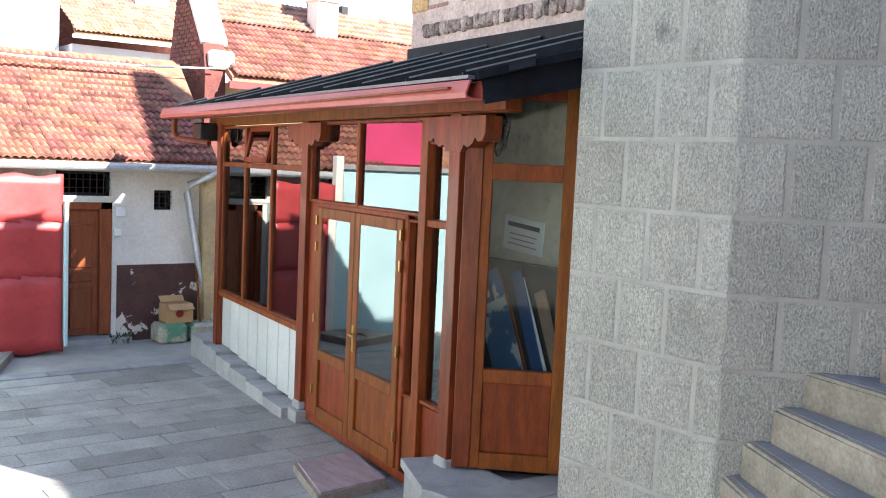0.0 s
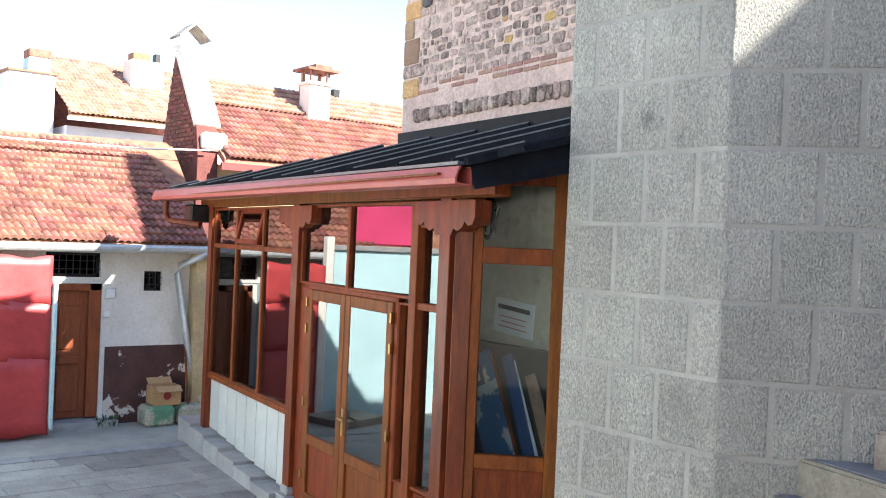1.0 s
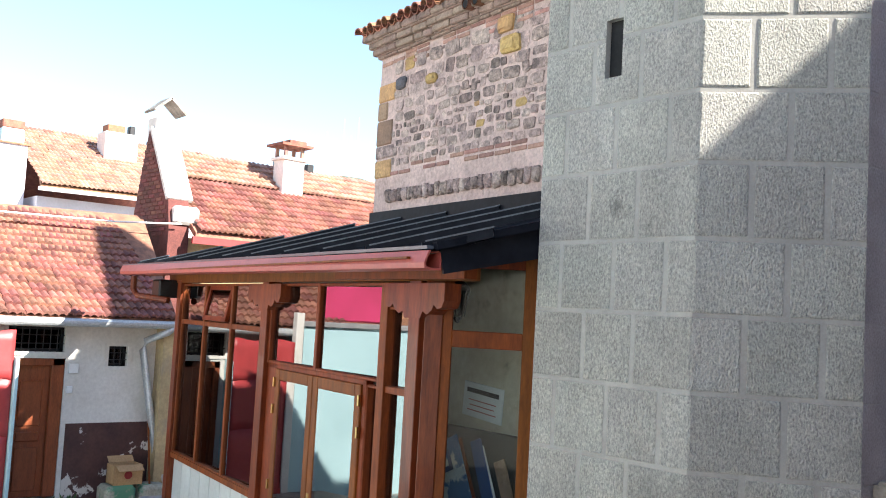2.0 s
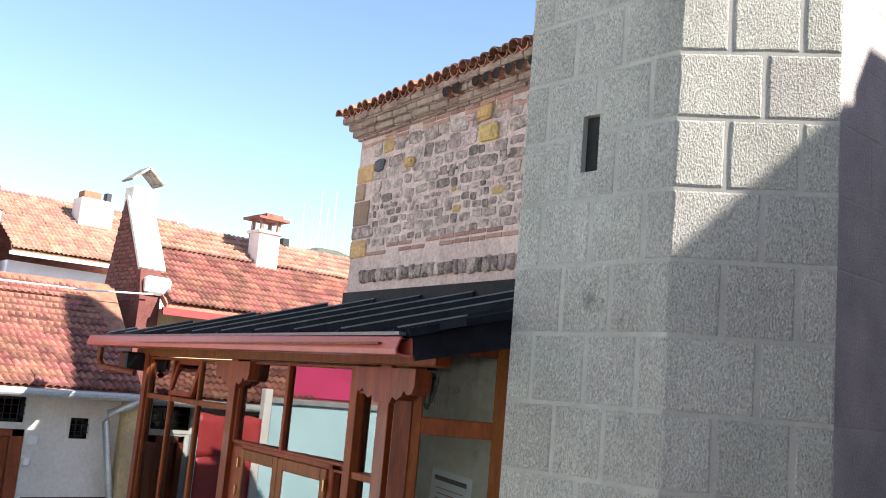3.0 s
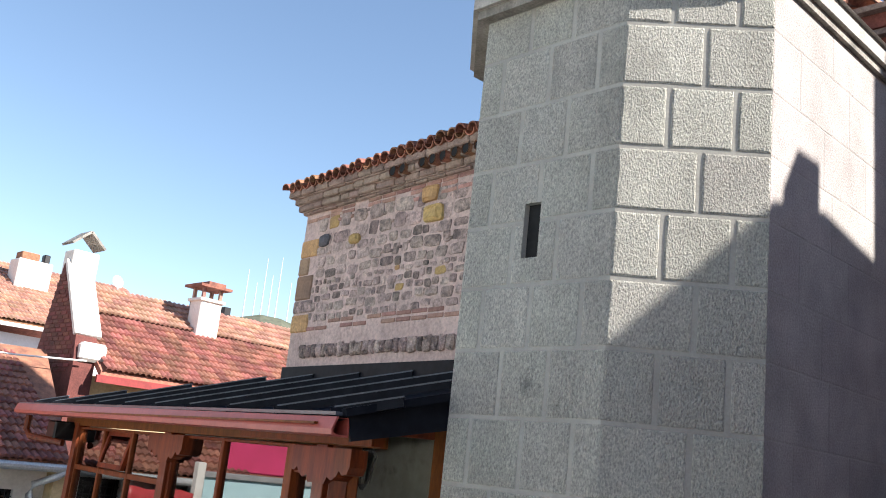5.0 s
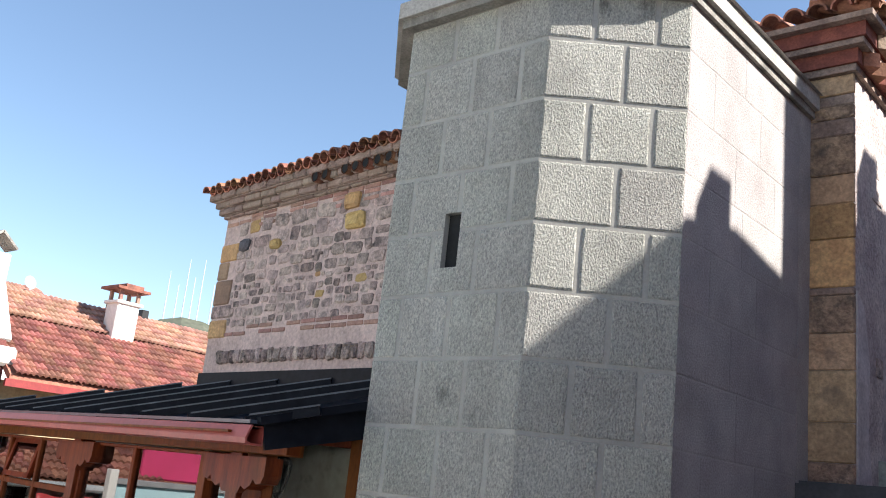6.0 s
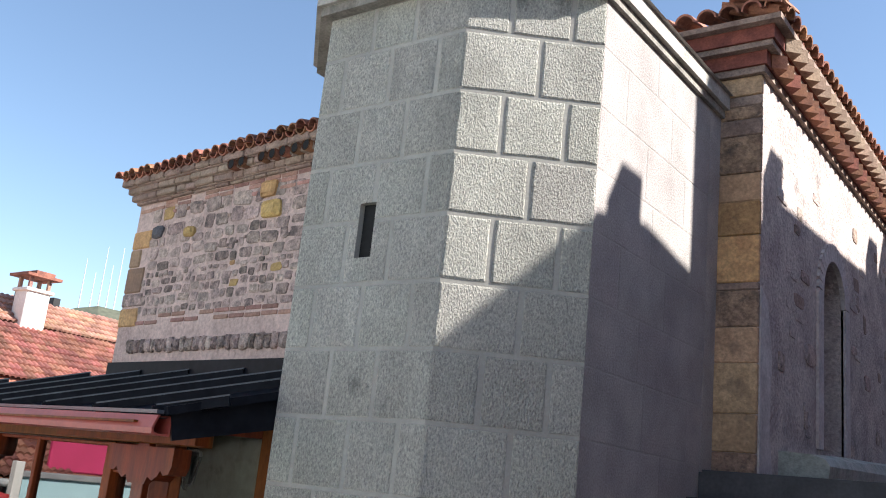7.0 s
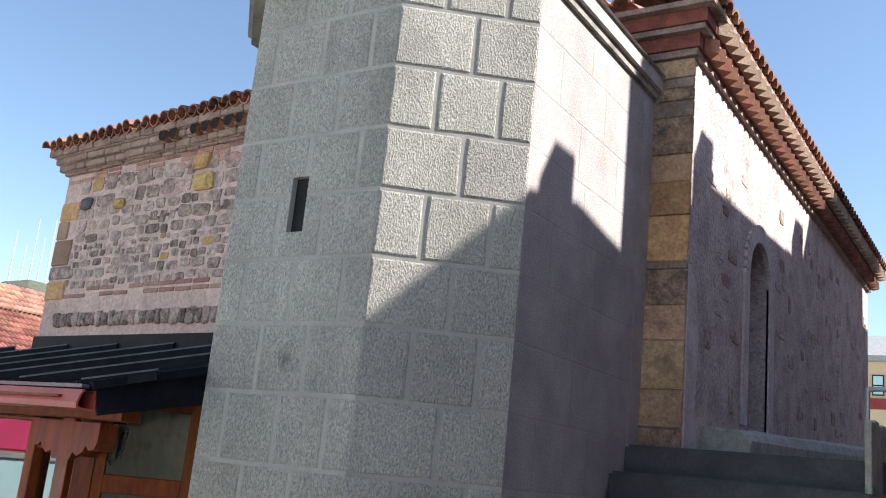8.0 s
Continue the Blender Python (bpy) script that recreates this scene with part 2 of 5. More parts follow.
M["blue_board"] = mat("blue_printed_board", (0.55, 0.60, 0.62), (0.05, 0.14, 0.30), 0.5, scale=3.0, fine=30, bump=0.03, vary=0.05, spread=(0.48, 0.52))
M["blue"] = mat("blue_plastic", (0.04, 0.09, 0.25), None, 0.4, bump=0.02)
M["green_stone"] = mat("mossy_block", (0.45, 0.44, 0.36), (0.30, 0.29, 0.23), 0.9, scale=5, fine=30, bump=0.5, vary=0.15, dirt=(0.10, 0.26, 0.16), dirt_at=(0.55, 0.62), dirt_scale=3.0)
M["leaf"] = mat("weed_leaf", (0.07, 0.16, 0.04), (0.04, 0.10, 0.02), 0.7, bump=0.1)
M["hill"] = mat("scrub_hill", (0.11, 0.115, 0.08), (0.05, 0.065, 0.04), 0.95, scale=0.06, fine=0.5, bump=0.0, vary=0.2)
M["mast"] = mat("pale_mast", (0.62, 0.62, 0.66), None, 0.6, bump=0.0)
M["red_trim"] = mat("dark_red_fascia", (0.30, 0.03, 0.03), (0.22, 0.02, 0.02), 0.6, scale=4, bump=0.05)
M["brick_gable"] = mat("rough_brick_face", (0.29, 0.115, 0.088), (0.19, 0.072, 0.055), 0.9, scale=4, fine=40, bump=0.5, vary=0.2, rand=0.2, island=True)
M["gable_brick"] = mat("dark_red_brick", (0.20, 0.066, 0.05), (0.125, 0.042, 0.034), 0.9, scale=4, fine=40, bump=0.5, vary=0.2, rand=0.3)
M["glass"] = glass_mat("double_glazing", see=0.6, ior=3.0)
M["glass_side"] = glass_mat("single_glazing", see=0.9, ior=1.22)
M["glass_dark"] = glass_mat("dark_window_glass", see=0.25)
M["lamp_glass"] = glass_mat("lantern_glass", see=0.8)
M["yellow_wall"] = mat("cream_facade", (0.62, 0.50, 0.33), (0.55, 0.44, 0.30), 0.9, scale=0.5, fine=10, bump=0.05, vary=0.05)
M["rail"] = mat("galvanised_rail", (0.5, 0.5, 0.5), None, 0.45, 0.5, bump=0.05)

# ---- building tools ----
ID = Matrix.Identity(4)


def box(bm, lo, hi, m=ID):
    vs = [bm.verts.new(m @ Vector((x, y, z))) for x in (lo[0], hi[0]) for y in (lo[1], hi[1]) for z in (lo[2], hi[2])]
    for f in ((0, 1, 3, 2), (4, 6, 7, 5), (0, 4, 5, 1), (2, 3, 7, 6), (0, 2, 6, 4), (1, 5, 7, 3)):
        bm.faces.new([vs[i] for i in f])


def bevel_box(bm, lo, hi, m=ID, b=0.008):
    """A box with its upper and front edges worn: each face inset by b."""
    xs, ys, zs = [(lo[i], lo[i] + b, hi[i] - b, hi[i]) for i in range(3)]
    vs = {}
    for i in range(4):
        for j in range(4):
            for k in range(4):
                if sum(q in (0, 3) for q in (i, j, k)) == 1:
                    vs[i, j, k] = bm.verts.new(m @ Vector((xs[i], ys[j], zs[k])))
    def f(*ks):
        bm.faces.new([vs[k] for k in ks])
    for s in (0, 3):
        f((s, 1, 1), (s, 2, 1), (s, 2, 2), (s, 1, 2))
        f((1, s, 1), (2, s, 1), (2, s, 2), (1, s, 2))
        f((1, 1, s), (2, 1, s), (2, 2, s), (1, 2, s))
    for a in (0, 3):
        ia = 1 if a == 0 else 2
        for c in (0, 3):
            ic = 1 if c == 0 else 2
            f((a, ic, 1), (a, ic, 2), (ia, c, 2), (ia, c, 1))
            f((a, 1, ic), (a, 2, ic), (ia, 2, c), (ia, 1, c))
            f((1, a, ic), (2, a, ic), (2, ia, c), (1, ia, c))
            for d in (0, 3):
                ie = 1 if d == 0 else 2
                f((a, ic, ie), (ia, c, ie), (ia, ic, d))


def prism(bm, poly, z0, z1, m=ID):
    """An upright prism over a plan polygon; z0, z1 numbers or one height a corner."""
    n = len(poly)
    za = z0 if hasattr(z0, "__len__") else [z0] * n
    zb = z1 if hasattr(z1, "__len__") else [z1] * n
    a = [bm.verts.new(m @ Vector((p[0], p[1], z))) for p, z in zip(poly, za)]
    b = [bm.verts.new(m @ Vector((p[0], p[1], z))) for p, z in zip(poly, zb)]
    bm.faces.new(a)
    bm.faces.new(b)
    for i in range(n):
        bm.faces.new((a[i], a[(i + 1) % n], b[(i + 1) % n], b[i]))


def bar(bm, a, b, w, h, up=(0, 0, 1)):
    """A straight bar from a to b, w wide and h high."""
    a, b = Vector(a), Vector(b)
    d = (b - a).normalized()
    s = d.cross(Vector(up)).normalized()
    u = s.cross(d)
    vs = [bm.verts.new(p + s * x + u * z) for p in (a, b) for x, z in ((-w / 2, -h / 2), (w / 2, -h / 2), (w / 2, h / 2), (-w / 2, h / 2))]
    for f in ((0, 1, 2, 3), (7, 6, 5, 4), (0, 4, 5, 1), (1, 5, 6, 2), (2, 6, 7, 3), (3, 7, 4, 0)):
        bm.faces.new([vs[i] for i in f])


def tube(bm, pts, r, n=10, cap=True):
    """A round pipe through the points."""
    rings = []
    for i, p in enumerate(pts):
        d = (Vector(pts[min(i + 1, len(pts) - 1)]) - Vector(pts[max(i - 1, 0)])).normalized()
        s = d.cross(Vector((0.31, 0.2, 0.93))).normalized()
        u = s.cross(d)
        rr = r[i] if hasattr(r, "__len__") else r
        rings.append([bm.verts.new(Vector(p) + (s * math.cos(q) + u * math.sin(q)) * rr) for q in np.linspace(0, 2 * math.pi, n, endpoint=False)])
    for a, b in zip(rings, rings[1:]):
        for i in range(n):
            bm.faces.new((a[i], a[(i + 1) % n], b[(i + 1) % n], b[i]))
    if cap:
        bm.faces.new(rings[0])
        bm.faces.new(rings[-1])


def thing(name, label, category, group="", kind="", at=(0, 0, 0)):
    ob = new(name)
    ob.empty_display_size = 0.1
    ob.location = at
    return tagged(ob, label, category, group, kind)


def mesh_of(name, bm, material):
    bmesh.ops.recalc_face_normals(bm, faces=bm.faces)
    me = bpy.data.meshes.new(name)
    bm.to_mesh(me)
    bm.free()
    me.materials.append(material)
    return me


def part(name, bm, material, parent=None, label="", smooth=False):
    """Links a bmesh as one mesh object, in world places, under a thing or a part."""
    me = mesh_of(name, bm, material)
    if smooth:
        me.shade_smooth()
    ob = new(name, me)
    if parent:
        ob.parent = parent
        ob.matrix_parent_inverse = Matrix.Translation(-world_at(parent))
    if label:
        ob["label"] = label
    return ob


def world_at(ob):
    p = Vector((0, 0, 0))
    while ob:
        p = p + ob.location + (ob.matrix_parent_inverse.translation if ob.parent else Vector((0, 0, 0)))
        ob = ob.parent
    return p


def piece(name, me, m, parent):
    ob = new(name, me)
    ob.parent = parent
    ob.matrix_parent_inverse = Matrix.Translation(-world_at(parent))
    ob.matrix_basis = m
    return ob


def one(fn, *a, **k):
    bm = bmesh.new()
    fn(bm, *a, **k)
    return bm


def structure(name, bm, material, label, category):
    return tagged(part(name, bm, material), label, category, "", "structure")


def frame_of(p, u):
    """Local axes on an upright plane: x along u, y out of the plane to the right of u, z up."""
    u = Vector((u[0], u[1], 0)).normalized()
    out = Vector((u.y, -u.x, 0))
    return Matrix(((u.x, out.x, 0, p[0]), (u.y, out.y, 0, p[1]), (0, 0, 1, p[2] if len(p) > 2 else 0), (0, 0, 0, 1)))


rng = random.Random(7)

# ---- ground and paving ----
structure("ground", one(box, (-900, -900, -0.6), (900, 900, -0.03)), M["earth"], "dusty grey-brown ground around the courtyard", "ground")
pavement = structure("pavement", one(box, (-11.0, 1.0, -0.03), (-3.0, 8.6, -0.012)), M["joint"], "grey stone slab paving of the sloping courtyard", "pavement")

# ---- the tower at the corner ----
TA, TB, TC, TD = (-2.283, 6.825), (-1.113, 6.825), (-0.442, 7.372), (-0.442, 9.55)
TE = (-2.9, 7.45)
COURSES = [-0.03, 0.36, 0.77, 1.18, 1.58, 1.985, 2.405, 2.82, 3.235, 3.65, 4.05, 4.455, 4.845, 5.24, 5.64, 5.97]
tower = thing("stone_tower", "grey hammered-stone polygonal tower base beside the mosque corner", "tower", at=(-1.5, 8, 0))
plan = [TA, TB, TC, TD, (-2.9, 9.55), TE]
sx0, sx1, sz0, sz1 = 0.485, 0.615, 4.22, 4.575
core = bmesh.new()
notch = [TA, (TA[0] + sx0, TA[1]), (TA[0] + sx0 + 0.02, TA[1] + 0.4), (TA[0] + sx1 - 0.01, TA[1] + 0.4), (TA[0] + sx1, TA[1])] + plan[1:]
prism(core, plan, -0.03, sz0)
prism(core, notch, sz0, sz1)
prism(core, plan, sz1, 5.97)
part("core", core, M["joint"], tower, "pale pointing mortar between the blocks")


def block_mesh(w, h, d=0.012):
    """A hammered block: flat rough face with a narrow chipped rim, its back in the wall."""
    bm = bmesh.new()
    e = 0.010
    rows = []
    for inset, y in ((0.0, -0.01), (0.0, d * 0.3), (e, d)):
        pts = []
        n = max(3, int(w / 0.12))
        for k in range(n):
            pts.append((inset + (w - 2 * inset) * k / n, inset))
        for k in range(3):
            pts.append((w - inset, inset + (h - 2 * inset) * k / 3))
        for k in range(n):
            pts.append((w - inset - (w - 2 * inset) * k / n, h - inset))
        for k in range(3):
            pts.append((inset, h - inset - (h - 2 * inset) * k / 3))
        rows.append([bm.verts.new((x + (rng.uniform(-0.004, 0.004) if inset else 0), y, z + (rng.uniform(-0.004, 0.004) if inset else 0))) for x, z in pts])
    for a, b in zip(rows, rows[1:]):
        for k in range(len(a)):
            bm.faces.new((a[k], a[(k + 1) % len(a)], b[(k + 1) % len(a)], b[k]))
    bm.faces.new(rows[2])
    return bm


def face_blocks(p, q, splits, material, gap=0.017, skip=None, d=0.0045):
    """Courses of blocks on the tower face from p to q; splits: upright joints of even and odd courses, as shares of the width."""
    m = frame_of(p, (q[0] - p[0], q[1] - p[1]))
    w = math.dist(p, q)
    for c, (z0, z1) in enumerate(zip(COURSES, COURSES[1:])):
        cuts = [0.0] + [min(0.97, max(0.03, s + rng.uniform(-0.01, 0.01))) for s in splits[c % len(splits)]] + [1.0]
        for a, b in zip(cuts, cuts[1:]):
            x0, x1 = a * w + (gap if a > 0 else 0.0), b * w - (gap if b < 1 else 0.0)
            parts = [(x0, x1, z0 + gap * 0.8, z1 - gap * 0.8)]
            if skip and x0 < skip[1] and x1 > skip[0] and z0 < skip[3] and z1 > skip[2]:
                s0, s1, r0, r1 = skip
                parts = [(x0, max(x0, s0), z0 + 0.015, z1 - 0.015), (min(s1, x1), x1, z0 + 0.015, z1 - 0.015), (max(x0, s0), min(x1, s1), z0 + 0.015, max(z0 + 0.015, r0)), (max(x0, s0), min(x1, s1), min(z1 - 0.015, r1), z1 - 0.015)]
            for e0, e1, f0, f1 in parts:
                if e1 - e0 > 0.03 and f1 - f0 > 0.03:
                    piece("block", mesh_of("block", block_mesh(e1 - e0, f1 - f0, d), material), m @ Matrix.Translation((e0, 0, f0)), tower)


# narrow slit window: a niche set into the face, its shade a shallow black panel
face_blocks(TA, TB, [(0.345, 0.655), (0.165, 0.515, 0.845)], M["block"], skip=(sx0, sx1, sz0, sz1))
face_blocks(TB, TC, [(0.32, 0.765), (0.55,)], M["block"], d=0.006)
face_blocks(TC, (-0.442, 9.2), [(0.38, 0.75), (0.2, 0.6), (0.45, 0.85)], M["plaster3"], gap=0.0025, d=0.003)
part("slit_window", one(box, (TA[0] + sx0 + 0.003, 6.865, sz0), (TA[0] + sx1 - 0.003, 6.90, sz1)), M["ink_shade"], tower, "narrow slit window, its deep shade a black panel")


def grown(poly, d):
    """The plan polygon moved outwards by d."""
    out = []
    n = len(poly)
    for i in range(n):
        a, b, c = (Vector(poly[j % n]) for j in (i - 1, i, i + 1))
        e, f = (b - a).normalized(), (c - b).normalized()
        n1, n2 = Vector((e.y, -e.x)), Vector((f.y, -f.x))
        bis = (n1 + n2).normalized()
        out.append(tuple(b + bis * d / max(0.3, bis.dot(n1))))
    return out


plan_top = [TA, TB, (TC[0] - 0.05, TC[1]), (TD[0] - 0.05, TD[1])] + plan[4:]
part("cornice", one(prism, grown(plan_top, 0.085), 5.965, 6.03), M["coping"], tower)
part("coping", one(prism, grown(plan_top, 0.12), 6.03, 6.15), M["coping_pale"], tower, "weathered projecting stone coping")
cap = bmesh.new()
ga, gb = grown(plan, 0.10), grown(plan, -0.75)
va = [cap.verts.new((*p, 6.15)) for p in ga]
vb = [cap.verts.new((*p, 6.95)) for p in gb]
cap.faces.new(va)
cap.faces.new(vb)
for i in range(len(va)):
    j = (i + 1) % len(va)
    cap.faces.new((va[i], va[j], vb[j], vb[i]))
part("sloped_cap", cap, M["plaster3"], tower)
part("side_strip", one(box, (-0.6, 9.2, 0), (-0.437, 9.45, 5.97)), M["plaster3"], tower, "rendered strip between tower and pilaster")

# ---- the church ----
WY, WX = 7.85, -0.125           # faces of the wall over the porch and of the wall past the tower
CX, CY1 = -5.57, 18.35         # far corners
LEFT = []                     # what belongs to the wall over the porch, which stands slightly askew
church = thing("stone_mosque", "old rubble-stone mosque with clay-tiled eaves beside the tower", "mosque", at=(-3, 12, 0))
wall_l = part("wall", one(box, (CX, WY, -0.03), (-0.7, WY + 0.8, 5.24)), M["rubble_mortar"], church, "rubble stone wall with brick bands")
aw = bmesh.new()
AY0, AY1, AZ0, AZS = 11.2, 12.0, 3.55, 4.95
box(aw, (WX - 0.8, 9.44, -0.03), (WX, AY0, 6.3))
box(aw, (WX - 0.8, AY1, -0.03), (WX, CY1, 6.3))
box(aw, (WX - 0.8, AY0, -0.03), (WX, AY1, AZ0))
arc = [(AY0 + (AY1 - AY0) * (0.5 - 0.5 * math.cos(q)), AZS + 0.38 * math.sin(q)) for q in np.linspace(0, math.pi, 19)]
for (y0, z0), (y1, z1) in zip(arc, arc[1:]):
    vs = [aw.verts.new((x, y, z)) for x in (WX - 0.8, WX) for y, z in ((y0, z0), (y1, z1), (y1, 6.3), (y0, 6.3))]
    for f in ((0, 1, 2, 3), (4, 7, 6, 5), (0, 4, 5, 1), (1, 5, 6, 2), (2, 6, 7, 3), (3, 7, 4, 0)):
        aw.faces.new([vs[i] for i in f])
bmesh.ops.remove_doubles(aw, verts=aw.verts, dist=0.001)
wall_r = part("wall", aw, M["wash"], church, "flaking limewashed wall over rubble")
part("niche_back", one(box, (WX - 0.42, AY0, AZ0), (WX - 0.36, AY1, 5.4)), M["plaster3"], church, "grey plastered arched niche")
rim = bmesh.new()
for (y0, z0), (y1, z1) in zip(arc, arc[1:]):
    ym, zm = (y0 + y1) / 2 - (AY0 + AY1) / 2, (z0 + z1) / 2 - AZS + 0.02
    out_ = Vector((0, ym, zm)).normalized()
    bar(rim, Vector((WX + 0.002, y0, z0)) + out_ * 0.075, Vector((WX + 0.002, y1, z1)) + out_ * 0.075, 0.045, 0.17, up=out_)
for y in (AY0 - 0.08, AY1 + 0.08):
    box(rim, (WX - 0.02, y - 0.08, AZ0), (WX + 0.0245, y + 0.08, AZS))
part("arch_surround", rim, M["wash_pale"], church, "plastered arch surround")
part("wall_end", one(box, (-12, CY1 - 0.8, -0.03), (WX - 0.8, CY1, 6.3)), M["wash"], church)
LEFT.append(wall_l)
part("wall_end", one(box, (CX, WY + 0.8, -0.03), (CX + 0.8, CY1 - 0.8, 5.24)), M["rubble_mortar"], church)

# a pale daub beside the quoins
pat = bmesh.new()
ring = [(9.48, 3.2), (9.80, 3.2), (9.72, 3.6), (9.76, 4.1), (9.64, 4.5), (9.48, 4.6)]
for x in (WX - 0.01, WX + 0.012):
    pat.faces.new([pat.verts.new((x, y, z)) for y, z in ring])
pat.verts.ensure_lookup_table()
for i in range(6):
    pat.faces.new((pat.verts[i], pat.verts[(i + 1) % 6], pat.verts[6 + (i + 1) % 6], pat.verts[6 + i]))
part("plaster_daub", pat, M["wash_pale"], church, "white lime daub beside the quoins")

# sandstone quoins of the near corner
QUOINS = ((3.20, 3.36, "quoin_dark"), (3.36, 3.64, "quoin_tan"), (3.64, 4.01, "quoin_tan"), (4.01, 4.28, "quoin_tan"), (4.28, 4.56, "quoin_dark"), (4.56, 4.62, "cornice"), (4.62, 4.99, "quoin"), (4.99, 5.26, "quoin"), (5.26, 5.49, "quoin_tan"), (5.49, 5.80, "quoin_dark"), (5.80, 5.94, "cornice"), (5.94, 6.05, "quoin_dark"), (6.05, 6.14, "cornice"), (6.14, 6.30, "quoin_tan"))
for z0, z1, m in QUOINS:
    w = rng.uniform(-0.004, 0.006)
    part("quoin", one(bevel_box, (-0.55, 9.42 - w, z0), (WX + 0.006 + w * 0.5, 9.465, z1 - 0.004), ID, 0.008), M[m], church)

# eaves: stepped courses, tiles and the roof of each side
for i, (z0, z1, d) in enumerate(((5.235, 5.27, 0.03), (5.27, 5.335, 0.07), (5.335, 5.40, 0.105), (5.40, 5.475, 0.15))):
    LEFT.append(part("cornice_course", one(box, (CX - d + 0.02, WY - d + 0.02, z0), (-0.9, WY + 0.9, z1 - 0.004)), M["rubble_mortar"], church))
    x = CX - d
    while x < -2.4:
        w = rng.uniform(0.12, 0.34)
        st = mesh_of("cornice_stone", one(bevel_box, (0.0, -0.05 - rng.uniform(0, 0.012), 0.0), (w - 0.008, 0.0, z1 - z0 - 0.006), ID, 0.01), M["cornice"])
        LEFT.append(piece("cornice_stone", st, Matrix.Translation((x, WY - d + 0.045, z0 + rng.uniform(0, 0.005))) @ Matrix.Rotation(rng.uniform(-0.015, 0.015), 4, "Y"), church))
        x += w
for i, (z0, z1, d) in enumerate(((6.30, 6.36, 0.04), (6.36, 6.48, 0.06), (6.48, 6.53, 0.12), (6.53, 6.65, 0.14), (6.65, 6.70, 0.21))):
    part("cornice_course", one(box, (-2.2, 9.42 - d, z0), (WX + d, CY1 + d, z1 - 0.004)), M["cornice" if i in (0, 2, 4) else "brick_red"], church)
saw = bmesh.new()
box(saw, (-0.066, -0.066, 0), (0.066, 0.066, 0.115), Matrix.Rotation(radians(45), 4, "Z"))
saw2 = mesh_of("sawtooth_brick", saw.copy(), M["corbel"])
saw = mesh_of("sawtooth_brick", saw, M["brick_red"])
y = 9.55
while y < CY1 + 0.1:
    piece("sawtooth_brick", saw, Matrix.Translation((WX + 0.07, y, 6.362)), church)
    piece("sawtooth_brick", saw2, Matrix.Translation((WX + 0.15, y + 0.1, 6.532)), church)
    y += 0.185
barrel = bmesh.new()
for sgn, rr in ((1, 0.085),):
    ra = [(rr * math.cos(q), rr * math.sin(q)) for q in np.linspace(0.1, math.pi - 0.1, 9)]
    rb = [((rr - 0.016) * math.cos(q), (rr - 0.016) * math.sin(q)) for q in np.linspace(0.1, math.pi - 0.1, 9)]
    lo = [barrel.verts.new((x, 0, z)) for x, z in ra] + [barrel.verts.new((x, 0, z)) for x, z in reversed(rb)]
    hi = [barrel.verts.new((x * 0.85, 0.48, z * 0.85)) for x, z in ra] + [barrel.verts.new((x * 0.85, 0.48, z * 0.85)) for x, z in reversed(rb)]
    k = len(lo)
    for i in range(k):
        barrel.faces.new((lo[i], lo[(i + 1) % k], hi[(i + 1) % k], hi[i]))
    for ring in (lo, hi):
        for i in range(8):
            barrel.faces.new((ring[i], ring[i + 1], ring[k - 2 - i], ring[k - 1 - i]))
barrel = mesh_of("barrel_tile", barrel, M["tile_old"])
pan = Matrix.Diagonal((1, 1, -1, 1))
x = CX - 0.13
less = Matrix.Diagonal((0.72, 1, 0.72, 1))
while x < -2.2:
    t = Matrix.Translation((x, WY - 0.22 + rng.uniform(-0.015, 0.015), 5.475 + rng.uniform(-0.006, 0.008))) @ pose(0, 0, 0, 15, rng.uniform(-6, 6), rng.uniform(-4, 4)) @ less
    LEFT.append(piece("eave_tile", barrel, t, church))
    LEFT.append(piece("pan_tile", barrel, Matrix.Translation((x + 0.065, WY - 0.19, 5.505)) @ pose(0, 0, 0, 15, 0, 0) @ less @ pan, church))
    x += 0.13 + rng.uniform(-0.008, 0.012)
y = 9.2
while y < CY1 + 0.35:
    piece("eave_tile", barrel, Matrix.Translation((WX + 0.235, y, 6.72)) @ pose(0, 0, 0, 17, 0, 90 + rng.uniform(-3, 3)), church)
    piece("pan_tile", barrel, Matrix.Translation((WX + 0.205, y + 0.085, 6.755)) @ pose(0, 0, 0, 17, 0, 90) @ pan, church)
    y += 0.17 + rng.uniform(-0.008, 0.012)
x = WX + 0.18
while x > -1.9:
    piece("eave_tile", barrel, Matrix.Translation((x, 9.42 - 0.27, 6.72)) @ pose(0, 0, 0, 17, 0, rng.uniform(-4, 4)), church)
    x -= 0.18
roof = bmesh.new()
prism(roof, [(CX - 0.12, WY - 0.1), (-0.9, WY - 0.1), (-0.9, 13), (CX - 0.2, 13)], [5.40, 5.40, 5.2, 5.2], [5.47, 5.47, 5.5, 5.5])
LEFT.append(part("roof", roof, M["tile_old"], church, "old clay tile roof"))
roof = bmesh.new()
prism(roof, [(WX + 0.05, 9.6), (WX + 0.05, CY1 + 0.2), (-1.9, CY1 + 0.2), (-1.9, 9.6)], [6.66, 6.66, 6.66, 6.66], [6.72, 6.72, 6.92, 6.92])
part("roof", roof, M["tile_old"], church)

# unseen slab behind the tower, cut to throw the low house's roof shadow
blocker = bmesh.new()
outline = [(10.0, 5.3), (10.13, 7.06), (12.63, 11.95), (13.1, 11.95), (13.1, 5.3)]
ha = [blocker.verts.new((-3.2, y, z)) for y, z in outline]
hb_ = [blocker.verts.new((-2.9, y, z)) for y, z in outline]
